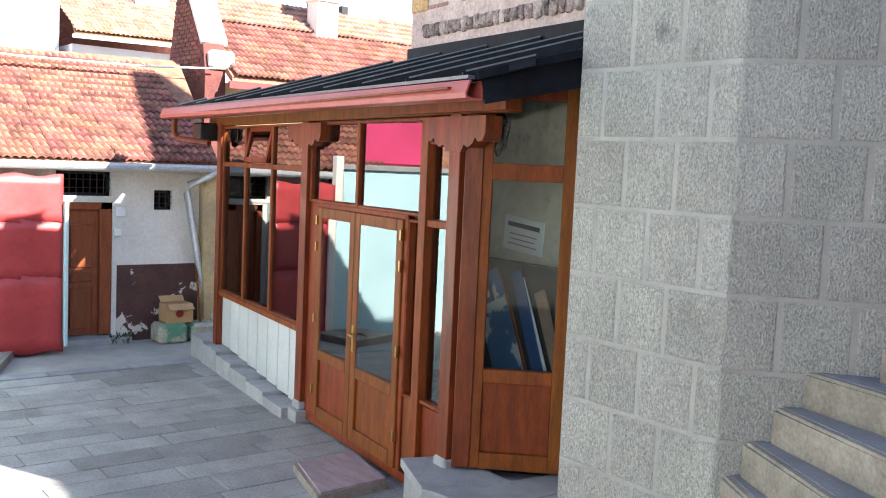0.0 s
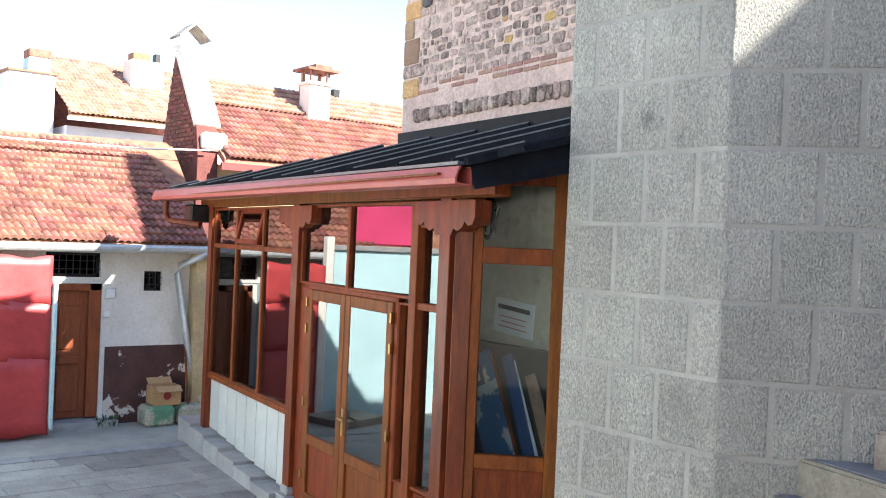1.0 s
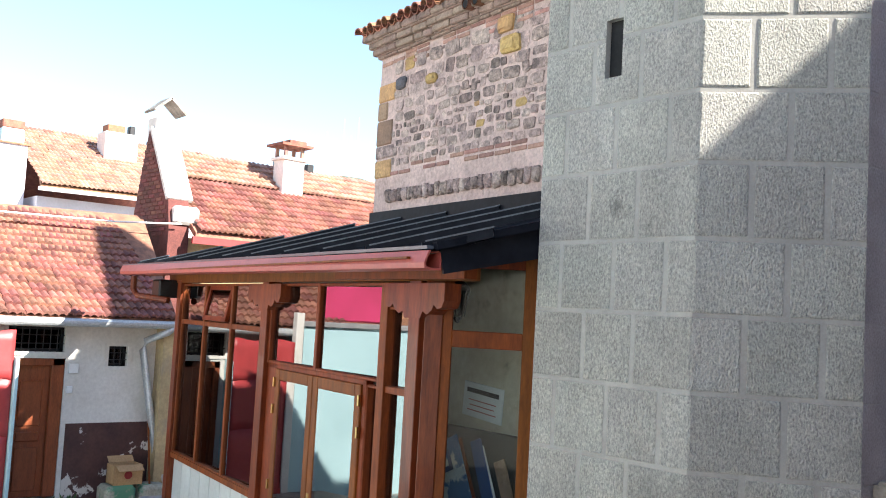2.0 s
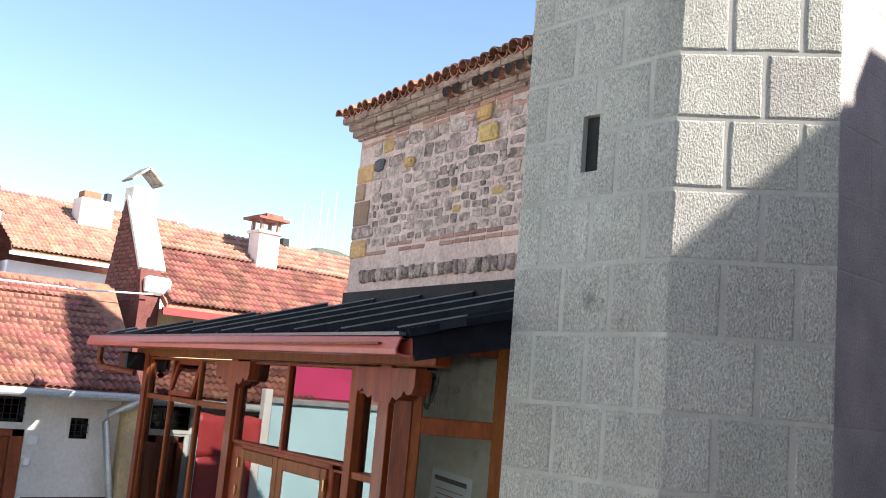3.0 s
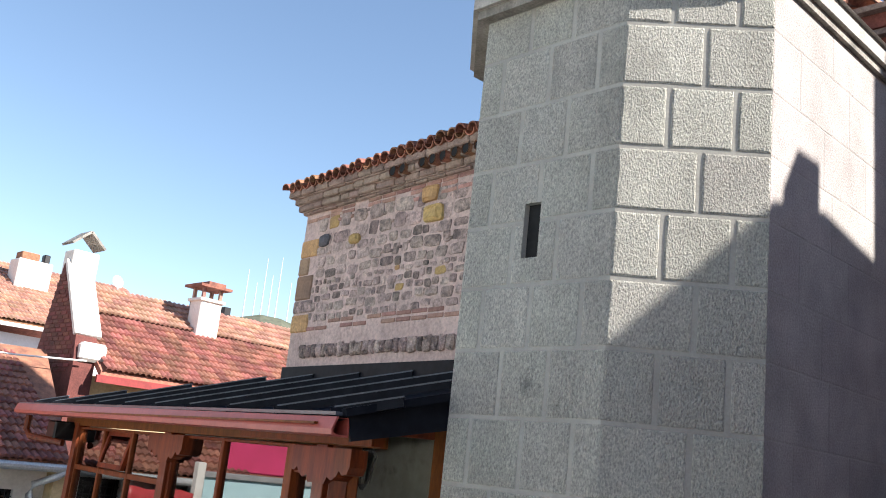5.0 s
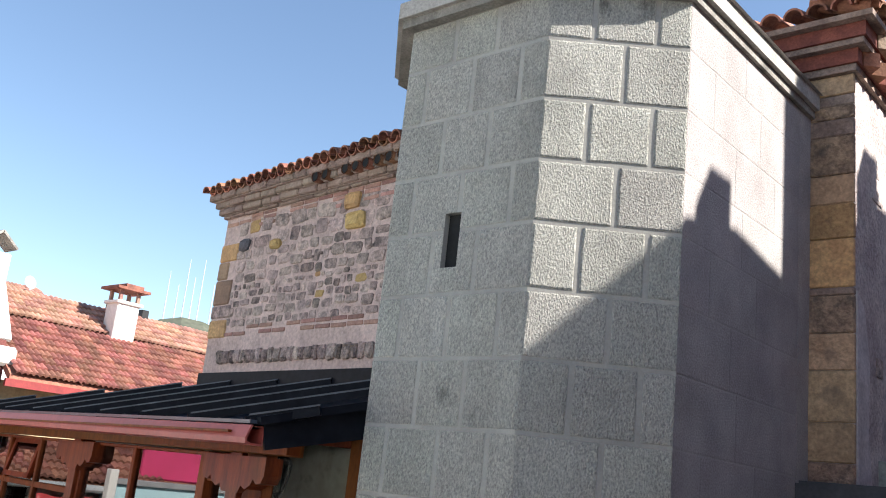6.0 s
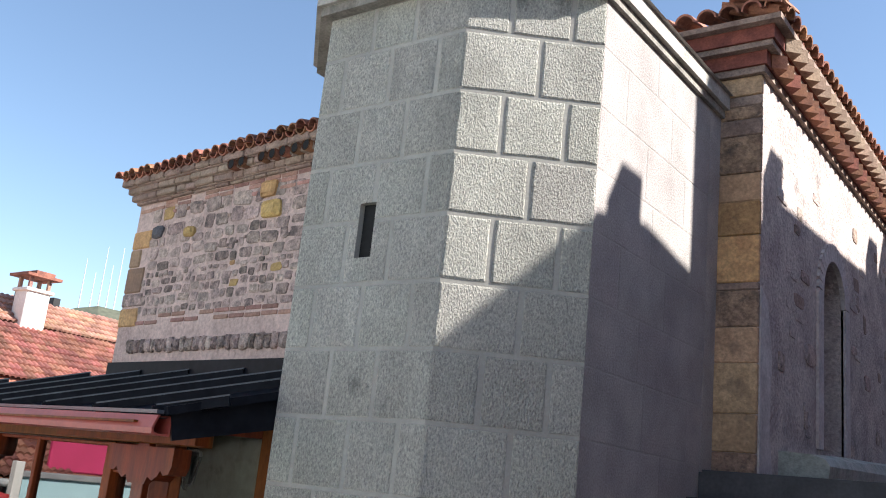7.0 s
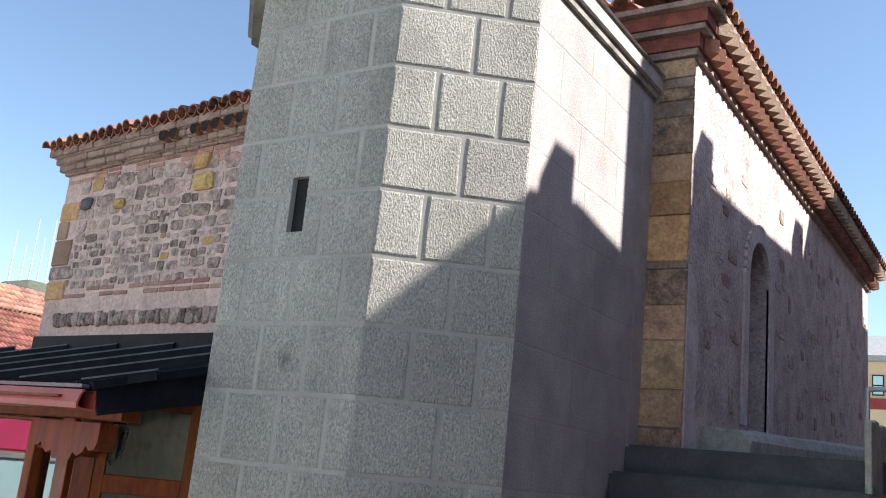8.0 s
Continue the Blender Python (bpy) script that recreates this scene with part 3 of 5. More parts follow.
blocker.faces.new(ha)
blocker.faces.new(hb_)
for i in range(5):
    blocker.faces.new((ha[i], ha[(i + 1) % 5], hb_[(i + 1) % 5], hb_[i]))
part("hall_gable", blocker, M["plaster3"], church, "unseen upright slab behind the tower that shades the low house")
# open pipe ends in the upper course
for x in (-3.94, -3.80, -3.52, -3.385, -3.25, -3.10, -2.96, -2.81, -2.66):
    pe = bmesh.new()
    tube(pe, [(x, WY - 0.15, 5.366), (x, WY - 0.02, 5.372)], [0.05, 0.05], 12, cap=False)
    tube(pe, [(x, WY - 0.15, 5.366), (x, WY - 0.02, 5.372)], [0.04, 0.04], 12, cap=False)
    pe_ = part("pipe_end", pe, M["tile_old"], church, "round clay pipe end in the cornice")
    # black disc in the mouth paints the shade inside the pipe
    part("hollow", one(tube, [(x, WY - 0.146, 5.366), (x, WY - 0.13, 5.366)], 0.041, 12), M["ink_shade"], pe_)
    LEFT.append(pe_)

# stones and bricks of the wall over the porch
def stone_mesh(w, h, d):
    """An irregular, roughly squared face stone."""
    bm = bmesh.new()
    n = 11
    ring = []
    k = rng.uniform(0.32, 0.55)
    sk = rng.uniform(-0.18, 0.18)
    for i in range(n):
        q = 2 * math.pi * (i + rng.uniform(-0.25, 0.25)) / n
        c, s = math.cos(q), math.sin(q)
        r = rng.uniform(0.88, 1.04)
        x, z = 0.5 * w * math.copysign(abs(c) ** k, c) * r, 0.5 * h * math.copysign(abs(s) ** k, s) * r
        ring.append((x + sk * z, z))
    a = [bm.verts.new((x, 0.012, z)) for x, z in ring]
    b = [bm.verts.new((x * 0.96, -d * 0.75, z * 0.95)) for x, z in ring]
    c = [bm.verts.new((x * 0.62, -d * rng.uniform(0.8, 1.5), z * 0.62)) for x, z in ring]
    for p, q in ((a, b), (b, c)):
        for i in range(n):
            bm.faces.new((p[i], p[(i + 1) % n], q[(i + 1) % n], q[i]))
    bm.faces.new(c)
    return bm


z = 4.15
while z < 5.05:
    h = rng.choice((0.05, 0.07, 0.09, 0.11, 0.14))
    x = CX + rng.choice((0.33, 0.27))
    while x < -2.3:
        w = min(0.3, max(0.05, h * rng.uniform(0.8, 2.2)))
        q = rng.random()
        m = "ochre" if q < 0.03 else "slate_stone" if q < 0.05 else "rubble_pale" if q < 0.62 else "rubble"
        hh = h * rng.uniform(0.8, 1.12)
        piece("stone", mesh_of("stone", stone_mesh(w, hh, rng.uniform(0.003, 0.012)), M[m]), Matrix.Translation((x + w / 2, WY, z + h / 2 + rng.uniform(-0.015, 0.015))) @ Matrix.Rotation(rng.uniform(-0.08, 0.08), 4, "Y"), wall_l)
        if h > 0.1 and rng.random() < 0.3:
            piece("stone", mesh_of("stone", stone_mesh(0.05, 0.03, 0.01), M["rubble"]), Matrix.Translation((x + w + 0.012, WY, z + rng.uniform(0.01, h))), wall_l)
        x += w + rng.uniform(0.004, 0.035)
    z += h + rng.uniform(0.006, 0.016)
for px_, pz, pw, ph, m in ((-5.15, 4.93, 0.19, 0.13, "slate_stone"), (-3.53, 5.13, 0.22, 0.15, "ochre"), (-3.46, 4.95, 0.27, 0.16, "ochre"), (-4.62, 4.88, 0.18, 0.10, "ochre")):
    piece("stone", mesh_of("stone", stone_mesh(pw, ph, 0.035), M[m]), Matrix.Translation((px_, WY, pz)), wall_l)
for zq, h, w, m in ((4.80, 0.17, 0.30, "ochre"), (4.62, 0.17, 0.17, "brown_stone"), (4.37, 0.24, 0.28, "brown_stone"), (4.24, 0.12, 0.33, "rubble"), (4.05, 0.17, 0.30, "quoin")):
    part("quoin", one(bevel_box, (CX - 0.008, WY - 0.014, zq), (CX + w, WY + 0.3, zq + h), ID, 0.01), M[m], wall_l)
x = CX + 0.25
while x < -2.3:
    w = rng.uniform(0.05, 0.12)
    if rng.random() < 0.97:
        piece("stone", mesh_of("stone", stone_mesh(w, rng.uniform(0.11, 0.15), 0.03), M["rubble" if rng.random() < 0.6 else "rubble_pale"]), Matrix.Translation((x + w / 2, WY, 3.86)), wall_l)
    x += w + rng.uniform(0.003, 0.014)
turn = Matrix.Rotation(radians(90), 4, "Z")
for i in range(90):
    y, zz = 9.95 + 8.2 * rng.random() ** 1.1, rng.uniform(3.6, 5.9)
    if AY0 - 0.3 < y < AY1 + 0.3 and zz < 5.7:
        continue
    w, h = rng.uniform(0.1, 0.34), rng.uniform(0.07, 0.2)
    piece("stone", mesh_of("stone", stone_mesh(w, h, rng.uniform(0.002, 0.012)), M[rng.choice(("rubble_pale", "wash", "wash", "cornice"))]), Matrix.Translation((WX, y, zz)) @ turn, wall_r)
brick = mesh_of("brick", one(bevel_box, (0, -0.008, 0), (0.2, 0.03, 0.035), ID, 0.005), M["brick_old"])
for zb, chance in ((4.06, 0.8), (4.115, 0.45), (5.10, 0.4), (5.16, 0.7), (5.205, 0.8)):
    x = CX + 0.02
    while x < -2.4:
        if rng.random() < chance:
            piece("brick", brick, Matrix.Translation((x, WY, zb + rng.uniform(-0.004, 0.004))), wall_l)
        x += 0.215
flash = bmesh.new()
box(flash, (CX - 0.02, WY - 0.03, 3.50), (-2.4, WY - 0.004, 3.715))
LEFT.append(part("flashing", flash, M["black_metal"], church, "black lead flashing strips"))
askew = Matrix.Translation((CX, WY, 0)) @ Matrix.Rotation(-math.atan(0.11), 4, "Z") @ Matrix.Translation((-CX, -WY, 0))
for ob in LEFT:
    ob.matrix_basis = askew @ ob.matrix_basis

# ---- the glazed porch ----
PF = frame_of((-3.4, 6.82), (0.9917, -0.1289))     # x runs along the front, y outwards


def pbox(u0, u1, o0, o1, z0, z1):
    """A box on the porch front: u metres along it from the near corner post, o outwards."""
    return one(bevel_box, (-max(u0, u1), o0, z0), (-min(u0, u1), o1, z1), PF, 0.004)


porch = thing("glazed_porch", "orange-stained timber porch with large panes and black metal roof", "porch", at=(-6, 7.2, 0))


def post(u, w, base, top=2.99):
    p = part("post", pbox(u - w / 2, u + w / 2, -0.07, 0.07, base, top), M["wood_post"], porch)
    bk = bmesh.new()
    prof = [(-0.42, 0.15), (0.42, 0.15), (0.42, 0.03), (0.39, -0.02), (0.33, -0.03), (0.29, 0.0), (0.26, -0.04), (0.20, -0.07), (0.14, -0.05), (0.11, -0.10), (-0.11, -0.10), (-0.14, -0.05), (-0.20, -0.07), (-0.26, -0.04), (-0.29, 0.0), (-0.33, -0.03), (-0.39, -0.02), (-0.42, 0.03)]
    a = [bk.verts.new(PF @ Vector((-u + x, -0.05, top - 0.17 + z))) for x, z in prof]
    b = [bk.verts.new(PF @ Vector((-u + x, 0.085, top - 0.17 + z))) for x, z in prof]
    bk.faces.new(a)
    bk.faces.new(b)
    for i in range(len(prof)):
        j = (i + 1) % len(prof)
        bk.faces.new((a[i], a[j], b[j], b[i]))
    part("bracket", bk, M["wood_post"], porch, "scroll-cut timber bracket")
    ft = bmesh.new()
    bevel_box(ft, (-u - w / 2 - 0.05, -0.12, base - 0.32), (-u + w / 2 + 0.05, 0.13, base - 0.08), PF, 0.01)
    bevel_box(ft, (-u - w / 2 - 0.01, -0.08, base - 0.08), (-u + w / 2 + 0.01, 0.09, base + 0.005), PF, 0.015)
    part("post_base", ft, M["plinth"], porch, "carved grey stone post base")


post(0.03, 0.15, 0.46)
post(2.90, 0.16, 0.20)
part("post", pbox(5.66, 5.80, -0.07, 0.07, 0.25, 3.02), M["wood_post"], porch)
part("beam", pbox(-0.62, 6.2, -0.05, 0.06, 2.99, 3.09), M["wood"], porch)
part("fascia", pbox(-0.45, 6.3, 0.30, 0.34, 3.06, 3.13), M["wood"], porch)
soffit = bmesh.new()
box(soffit, (-6.45, 0.06, 3.09), (0.7, 0.58, 3.105), PF)
part("soffit", soffit, M["wood"], porch, "boarded timber soffit")


# panes can turn a few degrees in their frames to steer what they mirror
def pane(u0, u1, z0, z1, parent, o=0.0, glass="glass", f=PF, reflect_turn=0.0):
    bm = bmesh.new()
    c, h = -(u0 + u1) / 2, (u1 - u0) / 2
    box(bm, (-h, -0.004, z0), (h, 0.004, z1), f @ Matrix.Translation((c, o, 0)) @ Matrix.Rotation(radians(reflect_turn), 4, "Z"))
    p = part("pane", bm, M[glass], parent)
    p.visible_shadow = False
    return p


def window(u0, u1, z0, z1, cols, rails, o=0.0, fw=0.055, name="window_frame", reflect_turn=-3.0):
    """Fixed timber glazing: stiles, rails and panes."""
    bm = bmesh.new()
    us = [u0] + list(cols) + [u1]
    for u in us:
        w = fw / 2 if u not in (u0, u1) else fw * 0.6
        bevel_box(bm, (-u - w, o - 0.035, z0), (-u + w, o + 0.035, z1), PF, 0.006)
    zs = [z0] + list(rails) + [z1]
    for z in zs:
        bevel_box(bm, (-u1, o - 0.03, max(z0, z - fw / 2)), (-u0, o + 0.03, min(z1, z + fw / 2)), PF, 0.006)
    fr = part(name, bm, M["wood"], porch)
    for a, b in zip(us, us[1:]):
        for c, d in zip(zs, zs[1:]):
            pane(a + 0.02, b - 0.02, c + 0.02, d - 0.02, fr, o - 0.032, reflect_turn=reflect_turn)
    return fr


window(3.0, 5.68, 0.93, 2.98, (3.92, 4.81), (2.52,), reflect_turn=-4.6)
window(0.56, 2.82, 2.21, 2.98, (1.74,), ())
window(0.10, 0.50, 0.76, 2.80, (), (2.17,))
part("rail", pbox(0.10, 0.56, -0.04, 0.04, 2.80, 2.98), M["wood"], porch)
part("stile", pbox(0.46, 0.57, -0.045, 0.05, 0.30, 2.98), M["wood"], porch)
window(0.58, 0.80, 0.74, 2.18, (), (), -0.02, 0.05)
for u0, u1 in ((0.12, 0.46), (0.60, 0.79)):
    part("panel", pbox(u0, u1, -0.03, 0.0, 0.16, 0.74), M["wood"], porch)
# a tilted vent pane in the upper row
vent = bmesh.new()
vm = PF @ Matrix.Translation((-3.98, 0.04, 2.56)) @ Matrix.Rotation(radians(11), 4, "X")
for lo, hi in (((-0.76, 0, 0), (-0.70, 0.04, 0.40)), ((-0.06, 0, 0), (0, 0.04, 0.40)), ((-0.76, 0, 0), (0, 0.04, 0.05)), ((-0.76, 0, 0.35), (0, 0.04, 0.40))):
    box(vent, lo, hi, vm)
vent = part("vent_window", vent, M["wood"], porch, "tilted open vent window")
pane(0.06, 0.70, 0.05, 0.35, vent, 0.02, "glass", vm)

# pale panels under the sill
n = 8
for i in range(n):
    u0 = 3.0 + 2.66 * i / n
    zb = 0.12 + 0.16 * i / n
    part("panel", pbox(u0 + 0.008, u0 + 2.66 / n - 0.008, -0.03, -0.002, zb, 0.90), M["white_panel"], porch, "pale grey boarding panel")
part("sill", pbox(2.98, 5.7, -0.05, 0.05, 0.88, 0.94), M["wood"], porch)
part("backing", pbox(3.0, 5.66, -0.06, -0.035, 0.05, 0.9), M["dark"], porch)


def leaf(u0, u1, hinge):
    """One door leaf: stiles, rails, glass and a sunk panel."""
    bm = bmesh.new()
    z0, z1 = 0.12, 2.17
    for a, b, c, d in ((u0, u0 + 0.10, z0, z1), (u1 - 0.10, u1, z0, z1), (u0 + 0.1, u1 - 0.1, z1 - 0.10, z1), (u0 + 0.1, u1 - 0.1, 0.70, 0.80), (u0 + 0.1, u1 - 0.1, z0, z0 + 0.12)):
        bevel_box(bm, (-b, -0.02, c), (-a, 0.04, d), PF, 0.007)
    d = part("door", bm, M["wood"], porch, "half-glazed stained timber door leaf")
    pane(u0 + 0.09, u1 - 0.09, 0.79, z1 - 0.09, d, 0.01, reflect_turn=-3.0)
    part("panel", pbox(u0 + 0.09, u1 - 0.09, -0.01, 0.012, z0 + 0.1, 0.71), M["wood"], d)
    for z in (0.35, 1.05, 1.75, 2.0):
        part("hinge", pbox(hinge - 0.012, hinge + 0.012, 0.03, 0.06, z, z + 0.09), M["brass"], d, "brass hinge")
    return d


d1 = leaf(1.745, 2.58, 2.58)
d2 = leaf(0.84, 1.735, 0.84)
hd = bmesh.new()
bevel_box(hd, (-1.71, 0.035, 0.93), (-1.67, 0.05, 1.17), PF, 0.004)
tube(hd, [PF @ Vector(p) for p in ((-1.69, 0.045, 1.09), (-1.69, 0.09, 1.09), (-1.66, 0.095, 1.09), (-1.57, 0.095, 1.085))], 0.010, 8)
part("handle", hd, M["brass"], d1, "brass lever handle")
jambs = bmesh.new()
for u0, u1, z0, z1 in ((2.58, 2.82, 0.10, 2.21), (0.78, 0.84, 0.10, 2.21), (0.78, 2.82, 2.17, 2.22), (0.56, 2.84, 0.04, 0.12)):
    bevel_box(jambs, (-u1, -0.045, z0), (-u0, 0.02, z1), PF, 0.004)
part("door_frame", jambs, M["wood"], porch)

# the angled side pane beside the tower
SF = frame_of((-3.36, 6.80), (0.64, 0.66))


def sbox(x0, x1, o0, o1, z0, z1):
    return one(bevel_box, (x0, o0, z0), (x1, o1, z1), SF, 0.005)


side = part("side_frame", sbox(0.0, 0.13, -0.06, 0.05, 0.42, 3.1), M["wood_post"], porch)
for x0, x1, z0, z1 in ((0.13, 0.20, 0.42, 3.1), (0.70, 0.84, 0.42, 3.2), (0.2, 0.7, 0.42, 0.54), (0.2, 0.7, 1.06, 1.16), (0.2, 0.7, 2.53, 2.65), (0.2, 0.7, 3.1, 3.2)):
    part("side_rail", sbox(x0, x1, -0.04, 0.04, z0, z1), M["wood"], porch)
part("panel", sbox(0.2, 0.7, -0.02, 0.01, 0.54, 1.06), M["wood"], porch)
for z0, z1 in ((1.15, 2.54), (2.64, 3.11)):
    g = part("pane", one(box, (0.19, -0.004, z0), (0.71, 0.004, z1), SF), M["glass_side"], side)
    g.visible_shadow = False
purlin = bmesh.new()
bar(purlin, PF @ Vector((-1.2, 0.1, 3.055)), PF @ Vector((0.72, 0.1, 3.05)), 0.10, 0.11)
part("purlin", purlin, M["wood"], porch, "rounded timber purlin end")

# roof: sheet, ribs, gutter
EL, ER = Vector((-10.0, 7.16, 3.17)), Vector((-2.60, 6.22, 3.15))
WL, WR, TW = Vector((-5.6, 7.84, 3.605)), Vector((-2.55, 7.50, 3.60)), Vector((-2.30, 6.86, 3.38))
along = (EL - ER).normalized()
inward = Vector((-along.y, along.x, 0)).normalized()
inward = inward if inward.y > 0 else -inward
top = bmesh.new()
for off in (0.0, -0.03):
    vs = [top.verts.new(p + Vector((0, 0, off))) for p in (EL, ER, TW, WR, WL)]
    top.faces.new((vs[0], vs[1], vs[2]))
    top.faces.new((vs[0], vs[2], vs[4]))
    top.faces.new((vs[2], vs[3], vs[4]))
sheet = part("roof_sheet", top, M["black_metal"], porch, "black standing-seam sheet roof")


def rib_end(a):
    """Where a seam that starts at the eave meets the tower, the wall or the hip."""
    d = Vector((0.80, 0.60, 0))
    best = 9.0
    for p, q in ((TW, WR), (WR, WL), (WL, EL)):
        e = q - p
        det = d.x * -e.y + d.y * e.x
        if abs(det) > 1e-6:
            r = p - a
            s = (r.x * -e.y + r.y * e.x) / det
            k = (d.x * r.y - d.y * r.x) / det
            if s > 0.05 and -0.02 <= k <= 1.02:
                best = min(best, s)
    best = min(best, (-2.34 - a.x) / 0.80)
    b = a + d * best * 0.985
    b.z = a.z + 0.345 * (b - a).dot(inward)
    return b


for i in range(10):
    s = 0.012 + i * 0.1
    rib = bmesh.new()
    a = ER.lerp(EL, s) + Vector((0, 0, 0.02))
    b = rib_end(a)
    bar(rib, a, b, 0.032, 0.06)
    bar(rib, a - inward * 0.03, a + inward * 0.05 + Vector((0.04, 0, 0.01)), 0.06, 0.045)
    seam_rib = part("rib", rib, M["black_metal"], porch)
    # thin pale cap paints the highlight on top of the black rib
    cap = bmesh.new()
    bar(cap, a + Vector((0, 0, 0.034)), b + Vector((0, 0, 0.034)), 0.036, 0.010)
    part("rib_cap", cap, M["seam"], seam_rib, "folded seam edge with the sky's highlight in its grey")
gt = bmesh.new()
prof = [(a, b * 0.82) for a, b in [(0.0, 0.075), (0.015, 0.075), (0.03, 0.03), (0.045, -0.02), (0.04, -0.06), (0.0, -0.07), (-0.08, -0.07), (-0.08, 0.075), (-0.07, 0.075), (-0.07, -0.055), (0.0, -0.055), (0.028, -0.045), (0.032, -0.02), (0.018, 0.03)]]
dr = (EL - ER).normalized()
ou = Vector((dr.y, -dr.x, 0)).normalized()
ou = ou if ou.y < 0 else -ou
ends = []
for e in (ER + Vector((0.02, 0, -0.07)), EL + dr * 0.02 + Vector((0, 0, -0.05))):
    ends.append([gt.verts.new(e + ou * (a + 0.03) + Vector((0, 0, b))) for a, b in prof])
for i in range(len(prof)):
    j = (i + 1) % len(prof)
    gt.faces.new((ends[0][i], ends[0][j], ends[1][j], ends[1][i]))
gt.faces.new(ends[0])
gt.faces.new(ends[1])
part("gutter", gt, M["gutter"], porch, "salmon-red moulded eaves gutter")
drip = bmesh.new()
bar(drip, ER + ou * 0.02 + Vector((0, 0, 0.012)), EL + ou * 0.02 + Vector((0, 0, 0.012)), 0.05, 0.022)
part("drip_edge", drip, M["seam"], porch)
fz = bmesh.new()
bar(fz, ER + Vector((0.02, 0.05, -0.055)), Vector((-2.33, 6.93, 3.25)), 0.03, 0.19)
part("end_fascia", fz, M["black_metal"], porch, "black sheet fascia at the roof end")
ef = bmesh.new()
bar(ef, ER + Vector((0.02, 0.0, 0.02)), Vector((-2.30, 6.90, 3.37)), 0.09, 0.05)
part("verge", ef, M["black_metal"], porch)
dp = bmesh.new()
q = EL + dr * -0.35 + ou * -0.02
tube(dp, [q + Vector((0, 0, -0.12)), q + Vector((0, 0, -0.28)), q + Vector((0.06, 0.03, -0.36)), q + Vector((0.5, 0.25, -0.40))], 0.04, 10)
part("downpipe", dp, M["wood_post"], porch, "brown gutter outlet elbow")
lb = bmesh.new()
bevel_box(lb, (-6.18, -0.02, 2.80), (-5.86, 0.28, 3.02), PF, 0.02)
tagged(part("loudspeaker", lb, M["iron"]), "dark horn-type box fixed under the porch eave", "loudspeaker")

# stone plinth along the front
for i in range(6):
    u0 = 2.98 + 0.56 * i
    zt = 0.11 + 0.035 * i
    part("plinth_stone", pbox(u0 + 0.003, u0 + 0.557, -0.1, 0.20, -0.03, zt), M["plinth"], porch)
platform = thing("stone_platform", "grey stone platform under the porch corner", "platform", at=(-3, 6.8, 0))
part("base", one(prism, [(-3.70, 6.62), (-3.1, 6.38), (-2.12, 6.62), (-2.27, 7.5), (-2.9, 7.5), (-3.6, 6.86)], -0.03, 0.335), M["plinth"], platform)
for poly in ([(-3.73, 6.60), (-3.11, 6.34), (-2.90, 6.98), (-3.58, 7.0)], [(-3.10, 6.335), (-2.60, 6.46), (-2.52, 7.5), (-2.86, 7.5), (-2.89, 6.985)], [(-2.59, 6.465), (-2.08, 6.60), (-2.25, 7.5), (-2.51, 7.5)]):
    sl = bmesh.new()
    prism(sl, poly, 0.33, 0.40 + rng.uniform(-0.004, 0.004))
    bmesh.ops.bevel(sl, geom=sl.edges[:], offset=0.006, segments=1, affect="EDGES")
    part("slab", sl, M["plinth"], platform)
entrance = thing("entrance_step", "low stone step with a pinkish grey mat before the doors", "step", at=(-4.5, 6.5, 0))
sp = [(-4.89, 6.33), (-4.92, 6.93), (-4.14, 6.79), (-4.10, 6.11)]
part("step_stone", one(prism, sp, -0.02, 0.07), M["step"], entrance)
part("mat", one(prism, [(-4.86, 6.36), (-4.89, 6.91), (-4.16, 6.77), (-4.13, 6.15)], 0.07, 0.088), M["mat"], entrance, "worn pinkish grey doormat")

# inside the porch
structure("wall_inside", one(box, (-7.9, 8.05, 0), (-5.6, 8.25, 3.3)), M["cream"], "stained cream inner wall of the porch", "wall")
structure("wall_back", one(box, (-5.5, 7.80, 0), (-2.3, 7.845, 3.45), askew), M["cream"], "stained cream plaster behind the porch glass", "wall")
structure("porch_end", one(box, (-9.2, 7.62, 0), (-9.1, 8.1, 3.0)), M["ochre_wall"], "ochre rendered end wall beside the porch", "wall")
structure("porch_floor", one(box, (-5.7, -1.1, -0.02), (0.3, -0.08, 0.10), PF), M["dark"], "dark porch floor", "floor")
nb = bmesh.new()
bm_ = Matrix.Translation((-3.56, 7.57, 1.96)) @ Matrix.Rotation(-math.atan(0.11), 4, "Z") @ Matrix.Rotation(radians(4), 4, "Y")
bevel_box(nb, (-0.26, 0, 0), (0.26, 0.02, 0.27), bm_, 0.004)
notice = tagged(part("notice_board", nb, M["white"]), "white paper notice with dark handwriting on the wall", "notice")
for zq, w in ((0.19, 0.42), (0.13, 0.36), (0.09, 0.32), (0.05, 0.38)):
    wr = bmesh.new()
    box(wr, (-w / 2, -0.004, zq), (w / 2, -0.001, zq + (0.035 if zq > 0.15 else 0.008)), bm_)
    part("writing", wr, M["ink_shade" if zq > 0.15 else "gutter"], notice)
